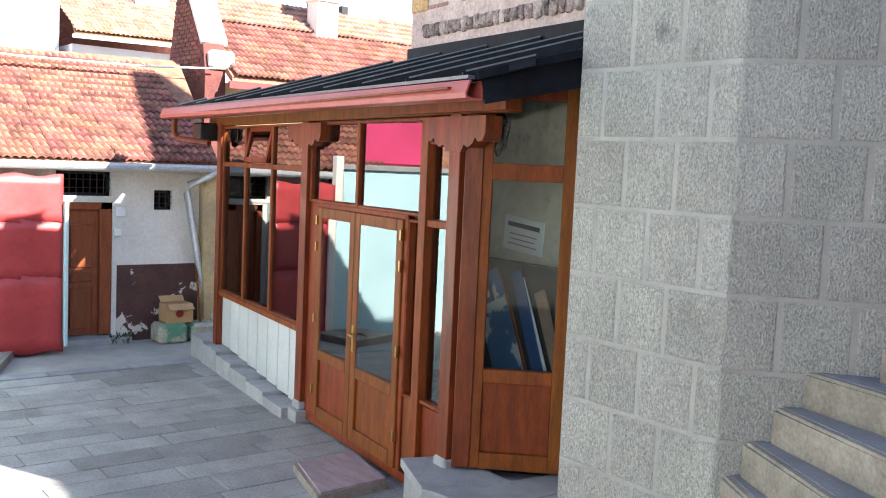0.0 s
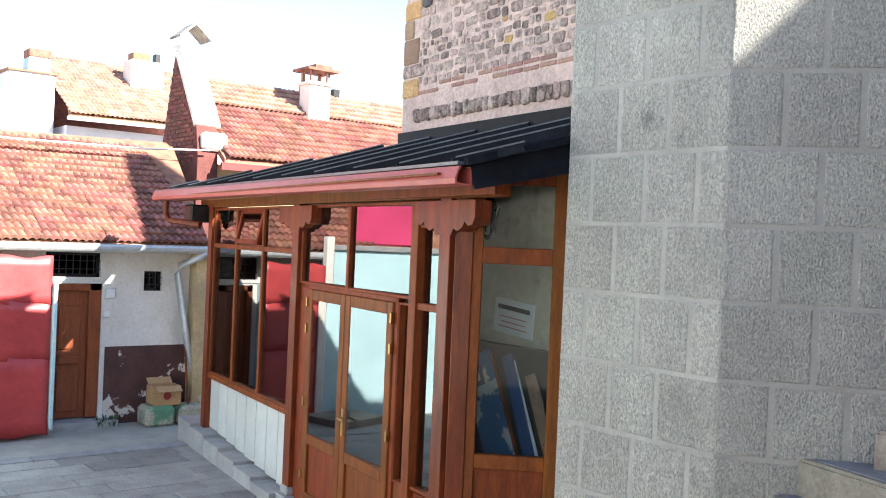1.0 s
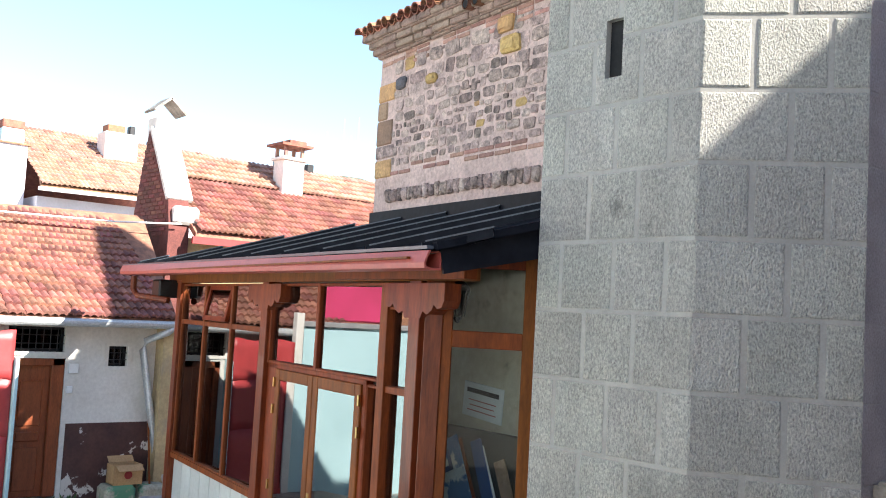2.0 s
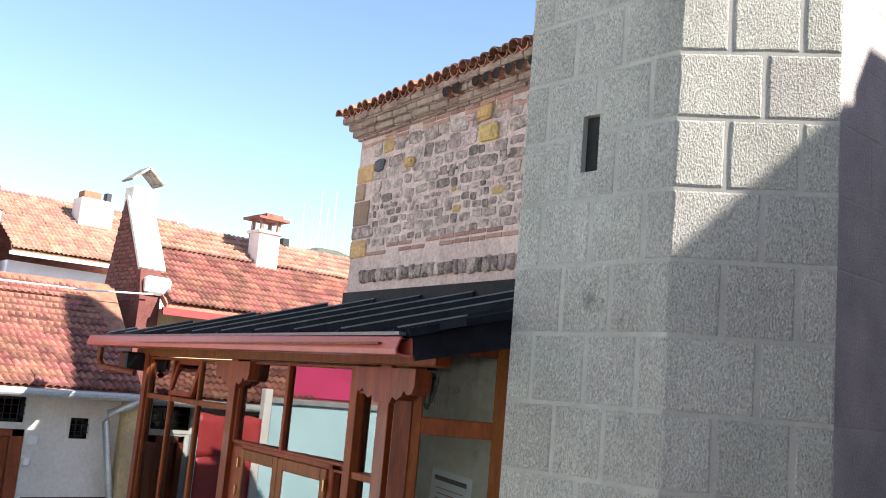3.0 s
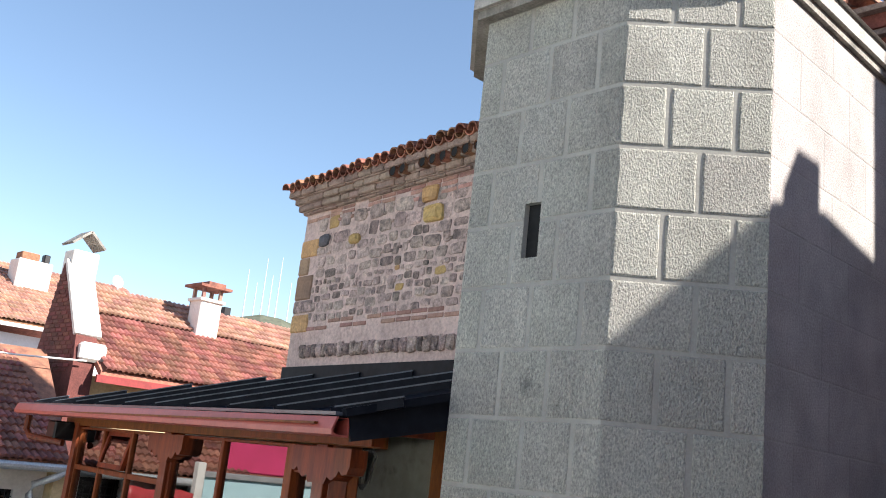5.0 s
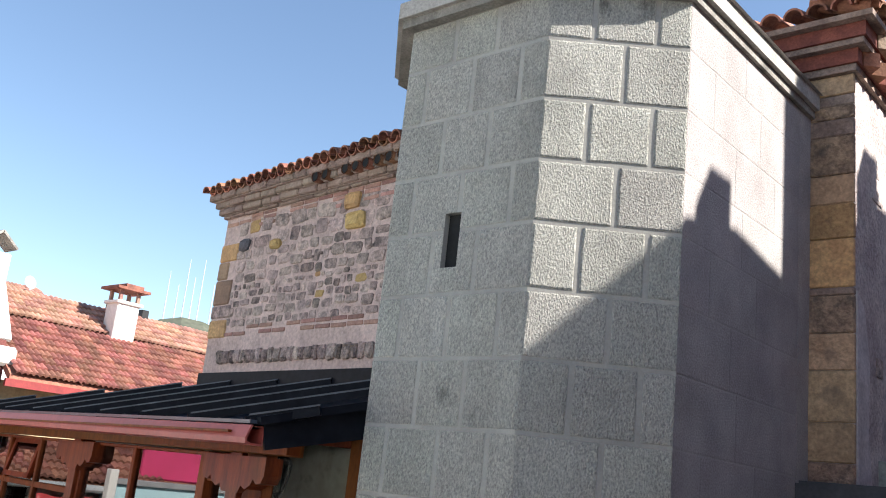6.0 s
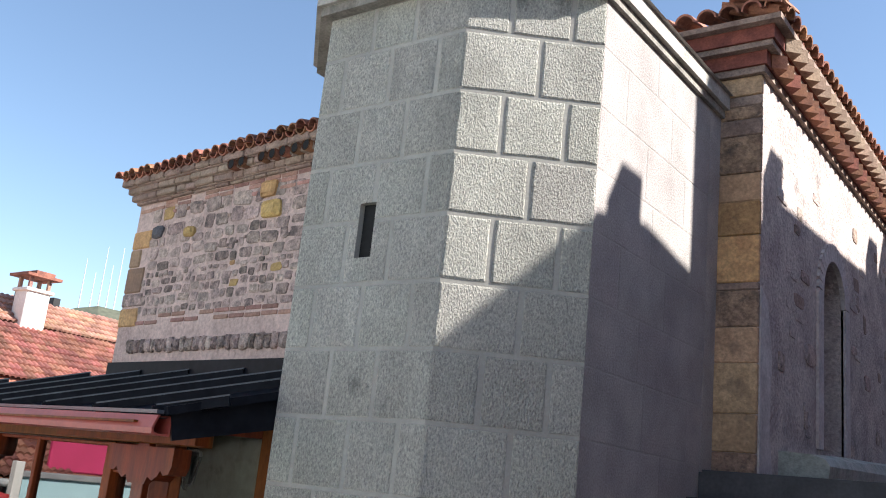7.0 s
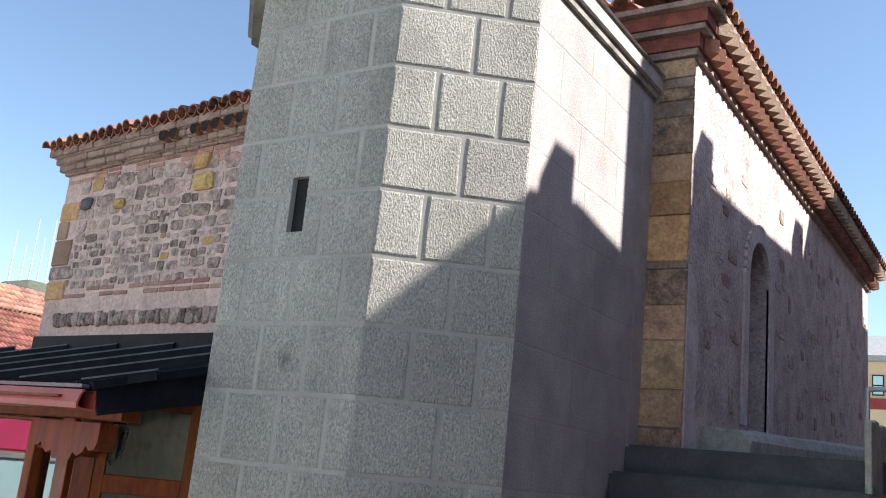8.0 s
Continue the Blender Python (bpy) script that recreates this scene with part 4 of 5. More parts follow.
for i, (x, tilt, w, h, m, lab) in enumerate(((-3.36, 25, 0.34, 1.50, "blue_board", "blue and white printed board leaning behind the glass"), (-3.16, 25, 0.03, 1.55, "wood", "thin wooden batten leaning on the wall"), (-3.08, 22, 0.12, 1.52, "blue", "blue plastic panel leaning behind the glass"), (-2.98, 24, 0.04, 1.5, "white", "narrow white strip leaning on the wall"), (-2.86, 23, 0.12, 1.40, "brown_stone", "brown board leaning behind the glass"), (-2.76, 26, 0.04, 1.40, "iron", "dark metal strip leaning on the wall"))):
    bd = bmesh.new()
    mm = Matrix.Translation((x + 0.24, 7.36 + 0.012 * i, 0.42)) @ Matrix.Rotation(radians(-tilt), 4, "Y")
    bevel_box(bd, (-w / 2, 0, 0), (w / 2, 0.012, h), mm, 0.003)
    b_ = tagged(part("leaning_board", bd, M[m]), lab, "board", "boards stored in the porch")
    if i == 0:
        mk = bmesh.new()
        for lo, hi in (((-0.11, 1.26), (-0.07, 1.42)), ((0.01, 1.26), (0.05, 1.42)), ((-0.11, 1.26), (0.05, 1.30))):
            box(mk, (lo[0], -0.004, lo[1]), (hi[0], -0.001, hi[1]), mm)
        part("mark", mk, M["blue"], b_, "dark blue printed mark")
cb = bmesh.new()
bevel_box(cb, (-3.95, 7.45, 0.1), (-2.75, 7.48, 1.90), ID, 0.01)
tagged(part("storage_board", cb, M["dark"]), "dark upright backdrop behind the leaning boards", "board")
ln = thing("wall_lantern", "small dark lantern hanging inside the porch corner", "lantern", at=(-3.38, 7.12, 2.75))
lt = bmesh.new()
tube(lt, [(-3.38, 7.12, z) for z in (2.74, 2.78, 2.92, 2.94, 3.0)], [0.035, 0.05, 0.075, 0.085, 0.015], 6)
part("glass", lt, M["lamp_glass"], ln)
lt = bmesh.new()
tube(lt, [(-3.38, 7.12, z) for z in (2.94, 2.97, 3.03, 3.1)], [0.09, 0.08, 0.02, 0.012], 6)
tube(lt, [(-3.38, 7.12, z) for z in (2.70, 2.745)], [0.01, 0.04], 6)
for k in range(6):
    q = k * math.pi / 3
    bar(lt, (-3.38 + 0.05 * math.cos(q), 7.12 + 0.05 * math.sin(q), 2.75), (-3.38 + 0.08 * math.cos(q), 7.12 + 0.08 * math.sin(q), 2.94), 0.008, 0.008)
part("frame", lt, M["iron"], ln)

# ---- stairs beside the tower ----
stairs = thing("stone_stairs", "worn stone stairs with mossy joints climbing beside the tower", "stairs", at=(1, 8, 0))
for i in range(15):
    z1 = 3.21 - 0.2 * i
    if z1 > 1.7:
        y0 = 9.16 - 0.28 * i
        poly = [(-0.43, y0), (3.6, y0 - 0.05), (3.6, y0 + 0.36), (-0.43, y0 + 0.36)]
    else:
        k = i - 8
        a = [(-0.80, 7.10), (-0.87, 6.97), (-0.98, 6.88), (-1.06, 6.82), (-1.12, 6.78), (-1.2, 6.7), (-1.3, 6.6)][k]
        fall = [0.28, 0.45, 0.58, 0.68, 0.75, 0.8, 0.85][k]
        poly = [a, (0.1, a[1] - fall * (0.1 - a[0])), (3.6, a[1] - fall * 0.85 * (3.6 - a[0])), (3.6, a[1] + 1.0), (0.3, a[1] + 0.45), (a[0] + 0.08, a[1] + 0.28)]
    st = bmesh.new()
    prism(st, poly, z1 - 0.24, z1)
    bmesh.ops.bevel(st, geom=[e for e in st.edges if all(v.co.z > z1 - 0.01 for v in e.verts)], offset=0.018, segments=2, affect="EDGES")
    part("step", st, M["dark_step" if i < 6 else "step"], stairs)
    if z1 <= 1.7:
        part("tread", one(prism, [(x + 0.03 * (q in (0, 5)), y + (0.045 if q < 3 else 0.0)) for q, (x, y) in enumerate(poly)], z1, z1 + 0.004), M["tread"], stairs, "smooth worn tread with the sky's grey in its colour")
fill = bmesh.new()
prism(fill, [(-0.4, 7.3), (3.6, 6.9), (3.6, 9.6), (-0.4, 9.6)], -0.03, [1.3, 1.3, 3.0, 3.0])
part("stair_core", fill, M["step"], stairs)
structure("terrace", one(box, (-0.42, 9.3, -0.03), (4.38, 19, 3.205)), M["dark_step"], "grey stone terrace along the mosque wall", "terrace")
lg = bmesh.new()
prof = [(-0.02, 0.0), (0.36, 0.0), (0.37, 0.14), (0.33, 0.20), (0.22, 0.225), (-0.02, 0.23)]
rings = []
for k in range(9):
    y = 9.98 + 7.9 * k / 8
    rings.append([lg.verts.new((WX + a + rng.uniform(-0.012, 0.012) * (a > 0), y, 3.2 + b * (1.0 + 0.9 * k / 8) + (0.22 * k / 8 + rng.uniform(-0.008, 0.008)) * (b > 0))) for a, b in prof])
for a, b in zip(rings, rings[1:]):
    for k in range(6):
        lg.faces.new((a[k], a[(k + 1) % 6], b[(k + 1) % 6], b[k]))
lg.faces.new(rings[0])
lg.faces.new(rings[-1])
tagged(part("stone_ledge", lg, M["ledge"]), "mossy plastered ledge at the foot of the mosque wall", "ledge")
rail = thing("handrail", "thin galvanised handrail post on the stairs", "handrail", at=(1.15, 9.6, 3.2))
rl = bmesh.new()
tube(rl, [(1.13, 9.4, 3.0), (1.14, 9.4, 3.70)], 0.017, 8)
part("post", rl, M["rail"], rail)
rl = bmesh.new()
tube(rl, [(1.14, 9.4, 3.69), (1.7, 9.45, 3.72), (3.4, 9.5, 3.75)], 0.017, 8)
part("rail", rl, M["rail"], rail)

# ---- tiles for the village roofs ----
def tile_mesh(w, l, name="tile", m="tile"):
    """An interlocking clay tile: two rolls, a flat pan and a thick lower lip."""
    bm = bmesh.new()
    xs = np.linspace(0, 1, 13)
    zs = [0.034 * abs(math.sin(2 * math.pi * x)) for x in xs]
    rows = []
    for y, dz in ((0.0, 0.042), (l, 0.0)):
        rows.append([bm.verts.new((w * x, y, z + dz)) for x, z in zip(xs, zs)])
    rows.append([bm.verts.new((w * x, 0.0, z)) for x, z in zip(xs, zs)])
    for a, b in ((rows[0], rows[1]), (rows[2], rows[0])):
        for i in range(12):
            bm.faces.new((a[i], a[i + 1], b[i + 1], b[i]))
    return bm


def slope_frame(eave_a, eave_b, ridge_a):
    """Axes on a roof slope: x along the eave, y up the slope, z out of it; and its two lengths."""
    a, b, r = Vector(eave_a), Vector(eave_b), Vector(ridge_a)
    x = (b - a).normalized()
    up = (r - a) - x * (r - a).dot(x)
    y = up.normalized()
    z = x.cross(y)
    m = Matrix((( x.x, y.x, z.x, a.x), (x.y, y.y, z.y, a.y), (x.z, y.z, z.z, a.z), (0, 0, 0, 1)))
    return m, (b - a).length, up.length


def tiled(parent, eave_a, eave_b, ridge_a, w, l, separate, material="tile_many"):
    """Lays tiles on a slope: as pieces, or joined where they are too many to pick apart."""
    m, width, length = slope_frame(eave_a, eave_b, ridge_a)
    nx, ny = int(width / w), int(length / l)
    if separate:
        me = mesh_of("tile", tile_mesh(w, l * 1.12), M["tile"])
        for r in range(ny):
            for c in range(nx):
                piece("tile", me, m @ Matrix.Translation((c * w + rng.uniform(-0.006, 0.006), r * l - 0.03, 0.01 + rng.uniform(0, 0.008))) @ Matrix.Rotation(rng.uniform(-0.02, 0.02), 4, "Z"), parent)
        return
    src = tile_mesh(w, l * 1.12)
    src.verts.index_update()
    vs = np.array([v.co[:] for v in src.verts])
    fs = [[v.index for v in f.verts] for f in src.faces]
    src.free()
    verts, faces = [], []
    for r in range(ny):
        for c in range(nx):
            k = len(verts)
            o = (c * w + rng.uniform(-0.008, 0.008), r * l - 0.03, 0.01 + rng.uniform(0, 0.012))
            t = rng.uniform(-0.025, 0.025)
            verts += [m @ Vector((x + o[0], y + o[1] + t * x, z + o[2])) for x, y, z in vs]
            faces += [[i + k for i in f] for f in fs]
    me = bpy.data.meshes.new("tiles")
    me.from_pydata(verts, [], faces)
    me.materials.append(M[material])
    ob = new("tiles", me)
    ob.parent = parent
    ob.matrix_parent_inverse = Matrix.Translation(-world_at(parent))
    tagged(ob, "weathered orange clay roof tiles", "", "", "stuff")


def slope_slab(parent, a, b, c, d, material, name="roof", label=""):
    bm = bmesh.new()
    up = [bm.verts.new(Vector(p)) for p in (a, b, c, d)]
    lo = [bm.verts.new(Vector(p) - Vector((0, 0, 0.12))) for p in (a, b, c, d)]
    bm.faces.new(up)
    bm.faces.new(lo)
    for i in range(4):
        j = (i + 1) % 4
        bm.faces.new((up[i], up[j], lo[j], lo[i]))
    return part(name, bm, material, parent, label)


# ---- the low white house across the courtyard ----
HX = -11.0
hy = lambda y: 2.53 + (y - 2.53) * 1.066
hz = lambda z: 2.6 - (2.6 - z) * 1.066
house = thing("low_house", "low white-rendered house with brown dado and clay tile roof", "house", at=(HX - 2, 6.5, 0))
hw = bmesh.new()
Y0, Y1 = 3.6, hy(7.9)
dy0, dy1, dz1 = hy(5.90), hy(6.56), hz(1.96)
holes = sorted([(dy0, dy1, -0.03, dz1), (hy(5.85), hy(6.53), hz(2.04), hz(2.35)), (hy(7.09), hy(7.34), hz(1.87), hz(2.13))])
# wall built as strips round its openings
ycut = sorted({Y0, Y1, *[v for h in holes for v in h[:2]]})
zcut = sorted({-0.03, hz(2.46), *[v for h in holes for v in h[2:]]})
for ya, yb in zip(ycut, ycut[1:]):
    for za, zb in zip(zcut, zcut[1:]):
        cy, cz = (ya + yb) / 2, (za + zb) / 2
        if not any(h[0] < cy < h[1] and h[2] < cz < h[3] for h in holes):
            box(hw, (HX - 0.3, ya, za), (HX, yb, zb))
bmesh.ops.remove_doubles(hw, verts=hw.verts, dist=0.0005)
part("wall", hw, M["white_wall"], house, "off-white rendered wall")
part("dado", one(box, (HX, hy(6.62), -0.03), (HX + 0.012, hy(7.72), hz(1.15))), M["brown_dado"], house, "brown painted dado with flaked patches")
part("wall", one(box, (HX, hy(7.72), -0.03), (HX + 0.25, Y1 + 0.3, hz(2.45))), M["ochre_wall"], house, "stained ochre pier")
part("wall", one(box, (HX - 5.5, Y0, -0.03), (HX - 5.2, Y1, hz(2.46))), M["white_wall"], house)
part("wall", one(box, (HX - 5.2, Y1 - 0.3, -0.03), (HX - 0.3, Y1, hz(2.46))), M["white_wall"], house)
part("wall", one(box, (HX - 5.2, Y0, -0.03), (HX - 0.3, Y0 + 0.3, hz(2.46))), M["white_wall"], house)
dr_ = bmesh.new()
for a, b, c, d in ((dy0, dy0 + 0.09, 0.1, dz1), (dy1 - 0.16, dy1, 0.1, dz1), (dy0, dy1, dz1 - 0.1, dz1)):
    bevel_box(dr_, (HX - 0.14, a, c), (HX - 0.02, b, d), ID, 0.008)
fd = part("door_frame", dr_, M["door_wood"], house, "dark varnished door frame")
dl = bmesh.new()
bevel_box(dl, (HX - 0.13, dy0 + 0.09, 0.1), (HX - 0.09, dy1 - 0.16, dz1 - 0.1), ID, 0.006)
door = part("door", dl, M["door_wood"], house, "varnished brown panelled door")
for za, zb in ((0.18, 0.75), (0.82, 0.95), (1.02, 1.62)):
    pn = bmesh.new()
    bevel_box(pn, (HX - 0.10, dy0 + 0.16, za), (HX - 0.075, dy1 - 0.24, zb), ID, 0.015)
    part("panel", pn, M["door_wood"], door)
part("threshold", one(bevel_box, (HX - 0.2, dy0 - 0.05, -0.03), (HX + 0.22, dy1 + 0.22, 0.08), ID, 0.01), M["plinth"], house, "pale grey door threshold")
for y0, y1, z0, z1 in ((hy(5.85), hy(6.53), hz(2.04), hz(2.35)), (hy(7.09), hy(7.34), hz(1.87), hz(2.13))):
    wf = bmesh.new()
    for a, b, c, d in ((y0, y0 + 0.04, z0, z1), (y1 - 0.04, y1, z0, z1), (y0, y1, z0, z0 + 0.04), (y0, y1, z1 - 0.04, z1)):
        box(wf, (HX - 0.12, a, c), (HX - 0.06, b, d))
    w = part("window", wf, M["iron"], house, "small window with iron grille")
    part("pane", one(box, (HX - 0.1, y0 + 0.04, z0 + 0.04), (HX - 0.095, y1 - 0.04, z1 - 0.04)), M["glass_dark"], w)
    # dark panel behind the pane in place of the unlit room
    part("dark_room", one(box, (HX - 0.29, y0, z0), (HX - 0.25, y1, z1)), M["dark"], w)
    nb_ = max(3, int((y1 - y0) / 0.09))
    for i in range(1, nb_):
        part("bar", one(tube, [(HX - 0.02, y0 + (y1 - y0) * i / nb_, z0), (HX - 0.02, y0 + (y1 - y0) * i / nb_, z1)], 0.007, 6), M["iron"], w)
    for k in (0.33, 0.67):
        part("bar", one(tube, [(HX - 0.02, y0, z0 + (z1 - z0) * k), (HX - 0.02, y1, z0 + (z1 - z0) * k)], 0.007, 6), M["iron"], w)
    sl = bmesh.new()
    for a, b, c, d in ((y0 - 0.05, y0, z0 - 0.05, z1 + 0.05), (y1, y1 + 0.05, z0 - 0.05, z1 + 0.05), (y0, y1, z1, z1 + 0.05), (y0, y1, z0 - 0.05, z0)):
        box(sl, (HX, a, c), (HX + 0.018, b, d))
    part("surround", sl, M["white_wall"], w)
rx, rz = -13.6, hz(3.86) + 0.12
E1, E2, R1, R2 = (HX + 0.32, Y0 - 0.2, hz(2.47)), (HX + 0.32, hy(7.86), hz(2.51)), (rx, Y0 + 0.2, rz), (rx, 8.75, rz + 0.12)
hroof = slope_slab(house, E1, E2, R2, R1, M["tile_old"], "roof", "orange clay tile roof slope")
slope_slab(house, (rx - 2.4, Y0 - 0.2, hz(2.47)), (rx - 2.4, Y1 + 0.2, hz(2.5)), R2, R1, M["tile_old"])
gut = bmesh.new()
tube(gut, [(HX + 0.38, Y0 - 0.2, hz(2.40)), (HX + 0.38, hy(7.93), hz(2.44))], 0.055, 10)
part("gutter", gut, M["zinc"], house, "grey zinc eaves gutter")
pp = bmesh.new()
tube(pp, [(HX + 0.38, hy(7.80), hz(2.42)), (HX + 0.36, hy(7.72), hz(2.34)), (HX + 0.2, hy(7.50), hz(2.22)), (HX + 0.12, hy(7.50), hz(2.10)), (HX + 0.12, hy(7.72), hz(1.0)), (HX + 0.16, hy(7.80), hz(0.55)), (HX + 0.35, hy(8.0), hz(0.22))], 0.05, 10)
part("downpipe", pp, M["zinc"], house, "grey zinc downpipe with bends", smooth=True)
mb = bmesh.new()
bevel_box(mb, (HX, hy(6.60), hz(1.78)), (HX + 0.03, hy(6.72), hz(1.90)), ID, 0.004)
tagged(part("door_plate", mb, M["white"]), "small white plate beside the brown door", "plate")
mb = bmesh.new()
bevel_box(mb, (HX, hy(6.58), hz(1.53)), (HX + 0.04, hy(6.66), hz(1.62)), ID, 0.006)
tagged(part("doorbell_box", mb, M["white"]), "small white switch box beside the door", "switch box")
for y, w, h in ((hy(7.22), 0.42, 0.27), (hy(7.66), 0.40, 0.25)):
    gs = bmesh.new()
    bevel_box(gs, (HX + 0.12, y - w / 2, -0.02), (HX + 0.5, y + w / 2, h), Matrix.Translation((0, 0, 0)), 0.05)
    tagged(part("stone_block", gs, M["green_stone"]), "rough stone block with green paint stains by the wall", "stone", "stones by the wall")
bx = thing("cardboard_box", "open cardboard box with red oval mark on the stones", "box", at=(HX + 0.3, hy(7.31), 0.27))
cb = bmesh.new()
y0, y1, z0 = hy(7.13), hy(7.50), 0.27
for lo, hi in (((0.16, y0, z0), (0.175, y1, z0 + 0.26)), ((0.42, y0, z0), (0.435, y1, z0 + 0.26)), ((0.16, y0, z0), (0.43, y0 + 0.012, z0 + 0.26)), ((0.16, y1 - 0.012, z0), (0.43, y1, z0 + 0.26)), ((0.16, y0, z0), (0.43, y1, z0 + 0.012))):
    box(cb, (HX + lo[0], lo[1], lo[2]), (HX + hi[0], hi[1], hi[2]))
part("carton", cb, M["cardboard"], bx)
fl = bmesh.new()
bar(fl, (HX + 0.43, (y0 + y1) / 2, z0 + 0.265), (HX + 0.55, (y0 + y1) / 2, z0 + 0.20), 0.35, 0.006)
part("flap", fl, M["cardboard"], bx)
fl = bmesh.new()
bar(fl, (HX + 0.17, (y0 + y1) / 2, z0 + 0.265), (HX + 0.08, (y0 + y1) / 2, z0 + 0.34), 0.35, 0.006)
part("flap", fl, M["cardboard"], bx)
ov = bmesh.new()
tube(ov, [(HX + 0.436, (y0 + y1) / 2, z0 + 0.13), (HX + 0.439, (y0 + y1) / 2, z0 + 0.13)], 0.055, 16)
part("mark", ov, M["red_trim"], bx, "red oval printed mark")
sp = bmesh.new()
tube(sp, [(HX + 0.45, hy(7.62), 0.0), (HX + 0.08, hy(7.66), 1.1)], 0.014, 8)
tagged(part("wooden_stick", sp, M["wood"]), "thin wooden stick leaning on the brown dado", "stick")

# weeds by the threshold
wd = bmesh.new()
for i in range(60):
    bx_, by = HX + 0.1 + rng.uniform(-0.05, 0.16), hy(6.62) + rng.uniform(-0.14, 0.14)
    h, a = rng.uniform(0.05, 0.16), rng.uniform(0, 6.28)
    d = Vector((math.cos(a), math.sin(a), 0))
    s = Vector((-d.y, d.x, 0)) * 0.012
    p = Vector((bx_, by, 0.0))
    vs = [wd.verts.new(q) for q in (p - s * 0.4, p + s * 0.4, p + d * h * 0.35 + s + Vector((0, 0, h * 0.7)), p + d * h * 0.7 + Vector((0, 0, h)), p + d * h * 0.35 - s + Vector((0, 0, h * 0.7)))]
    wd.faces.new(vs)
tagged(part("weeds", wd, M["leaf"]), "green weeds at the foot of the wall", "weeds", "", "stuff")

# red sheet fence with its bent lower edge
fence = thing("metal_fence", "red painted sheet-metal fence beside the brown door", "fence", at=(HX + 0.5, 5.6, 0))
def fence_sheet(y0, y1, z0, z1, bow):
    rf = bmesh.new()
    c, r = 12, 5
    gv = [[rf.verts.new((HX + 0.55 + bow * math.sin(j * 0.7) * (1 - k / r) + 0.003 * rng.random() + (0.05 if z0 < 0.1 and k == 0 else 0.0), y0 + (y1 - y0) * j / c, z0 + (z1 - z0) * k / r + 0.02 * math.sin(j * 0.8 + k) * (k in (0, r)))) for k in range(r + 1)] for j in range(c + 1)]
    for j in range(c):
        for k in range(r):
            rf.faces.new((gv[j][k], gv[j + 1][k], gv[j + 1][k + 1], gv[j][k + 1]))
    ext = bmesh.ops.extrude_face_region(rf, geom=rf.faces[:])
    bmesh.ops.translate(rf, vec=(-0.015, 0, 0), verts=[v for v in ext["geom"] if isinstance(v, bmesh.types.BMVert)])
    part("sheet", rf, M["red_sheet"], fence, smooth=True)
fence_sheet(5.2, hy(5.80), 0.04, 1.02, 0.012)
fence_sheet(5.2, hy(5.80), 0.98, 1.72, 0.008)
fence_sheet(5.2, hy(5.80), 1.68, hz(2.30), 0.008)
open_leaf = thing("open_door", "pale blue panelled door leaf standing open by the fence", "door", at=(HX + 0.3, hy(5.83), 0))
part("leaf", one(bevel_box, (HX + 0.02, hy(5.81), 0.10), (HX + 0.62, hy(5.85), hz(2.0)), ID, 0.006), M["blue_wall"], open_leaf)
for z0, z1 in ((0.25, 0.85), (0.98, 1.15), (1.28, 1.82)):
    part("panel", one(bevel_box, (HX + 0.12, hy(5.84), z0), (HX + 0.52, hy(5.865), z1), ID, 0.012), M["blue_wall"], open_leaf)

# ---- the gabled house behind ----
def chimney(parent, x, y, z0, z1, w, d, name="chimney", material="white_wall", kind="cap"):
    c = bmesh.new()
    bevel_box(c, (x - d / 2, y - w / 2, z0), (x + d / 2, y + w / 2, z1), ID, 0.02)
    ch = part(name, c, M[material], parent, "whitewashed chimney with tile hood")
    if kind == "cap":
        for sx in (-1, 1):
            for sy in (-1, 1):
                part("prop", one(box, (x + sx * d * 0.4 - 0.03, y + sy * w * 0.4 - 0.03, z1), (x + sx * d * 0.4 + 0.03, y + sy * w * 0.4 + 0.03, z1 + 0.25)), M["brick_old"], ch)
        part("lip", one(bevel_box, (x - d * 0.6, y - w * 0.6, z1 - 0.02), (x + d * 0.6, y + w * 0.6, z1 + 0.04), ID, 0.01), M["white_wall"], ch)
        k = bmesh.new()
        prism(k, [(x - d * 0.75, y - w * 0.75), (x + d * 0.75, y - w * 0.75), (x + d * 0.75, y + w * 0.75), (x - d * 0.75, y + w * 0.75)], z1 + 0.25, z1 + 0.30)
        bar(k, (x - d * 0.75, y, z1 + 0.33), (x + d * 0.75, y, z1 + 0.33), w * 0.8, 0.06)
        part("hood", k, M["tile_old"], ch, "clay tile chimney hood")
    elif kind == "gable":
        for sgn in (-1, 1):
            k = bmesh.new()
            bar(k, (x, y, z1 + 0.36), (x, y + sgn * w * 0.64, z1 + 0.10), d * 1.15, 0.04)
            part("hood", k, M["coping"], ch)
    return ch


GX = -13.0
ghouse = thing("gabled_house", "taller house with brick gable and orange clay tile roof", "house", at=(-16, 12, 0))
gy0, gy1 = 9.0, 17.0
RX, RZ = -15.0, 5.58
part("wall", one(box, (GX - 1.5, gy0 + 0.1, -0.03), (GX, gy1, 3.85)), M["ochre_wall"], ghouse)
slope_slab(ghouse, (GX + 0.35, gy0 + 0.3, 3.93), (GX + 0.35, gy1, 3.98), (RX, gy1, RZ + 0.06), (RX, gy0 + 0.3, RZ), M["tile_old"], "roof")
slope_slab(ghouse, (RX - 2.35, gy0 + 3.4, 3.95), (RX - 2.35, gy1, 3.95), (RX, gy1, RZ + 0.06), (RX, gy0 + 1.0, RZ), M["tile_old"], "roof")
part("fascia", one(bar, (GX + 0.33, gy0 + 0.25, 3.80), (GX + 0.33, gy1, 3.85), 0.06, 0.12), M["red_trim"], ghouse, "dark red eaves fascia")
gb_ = bmesh.new()
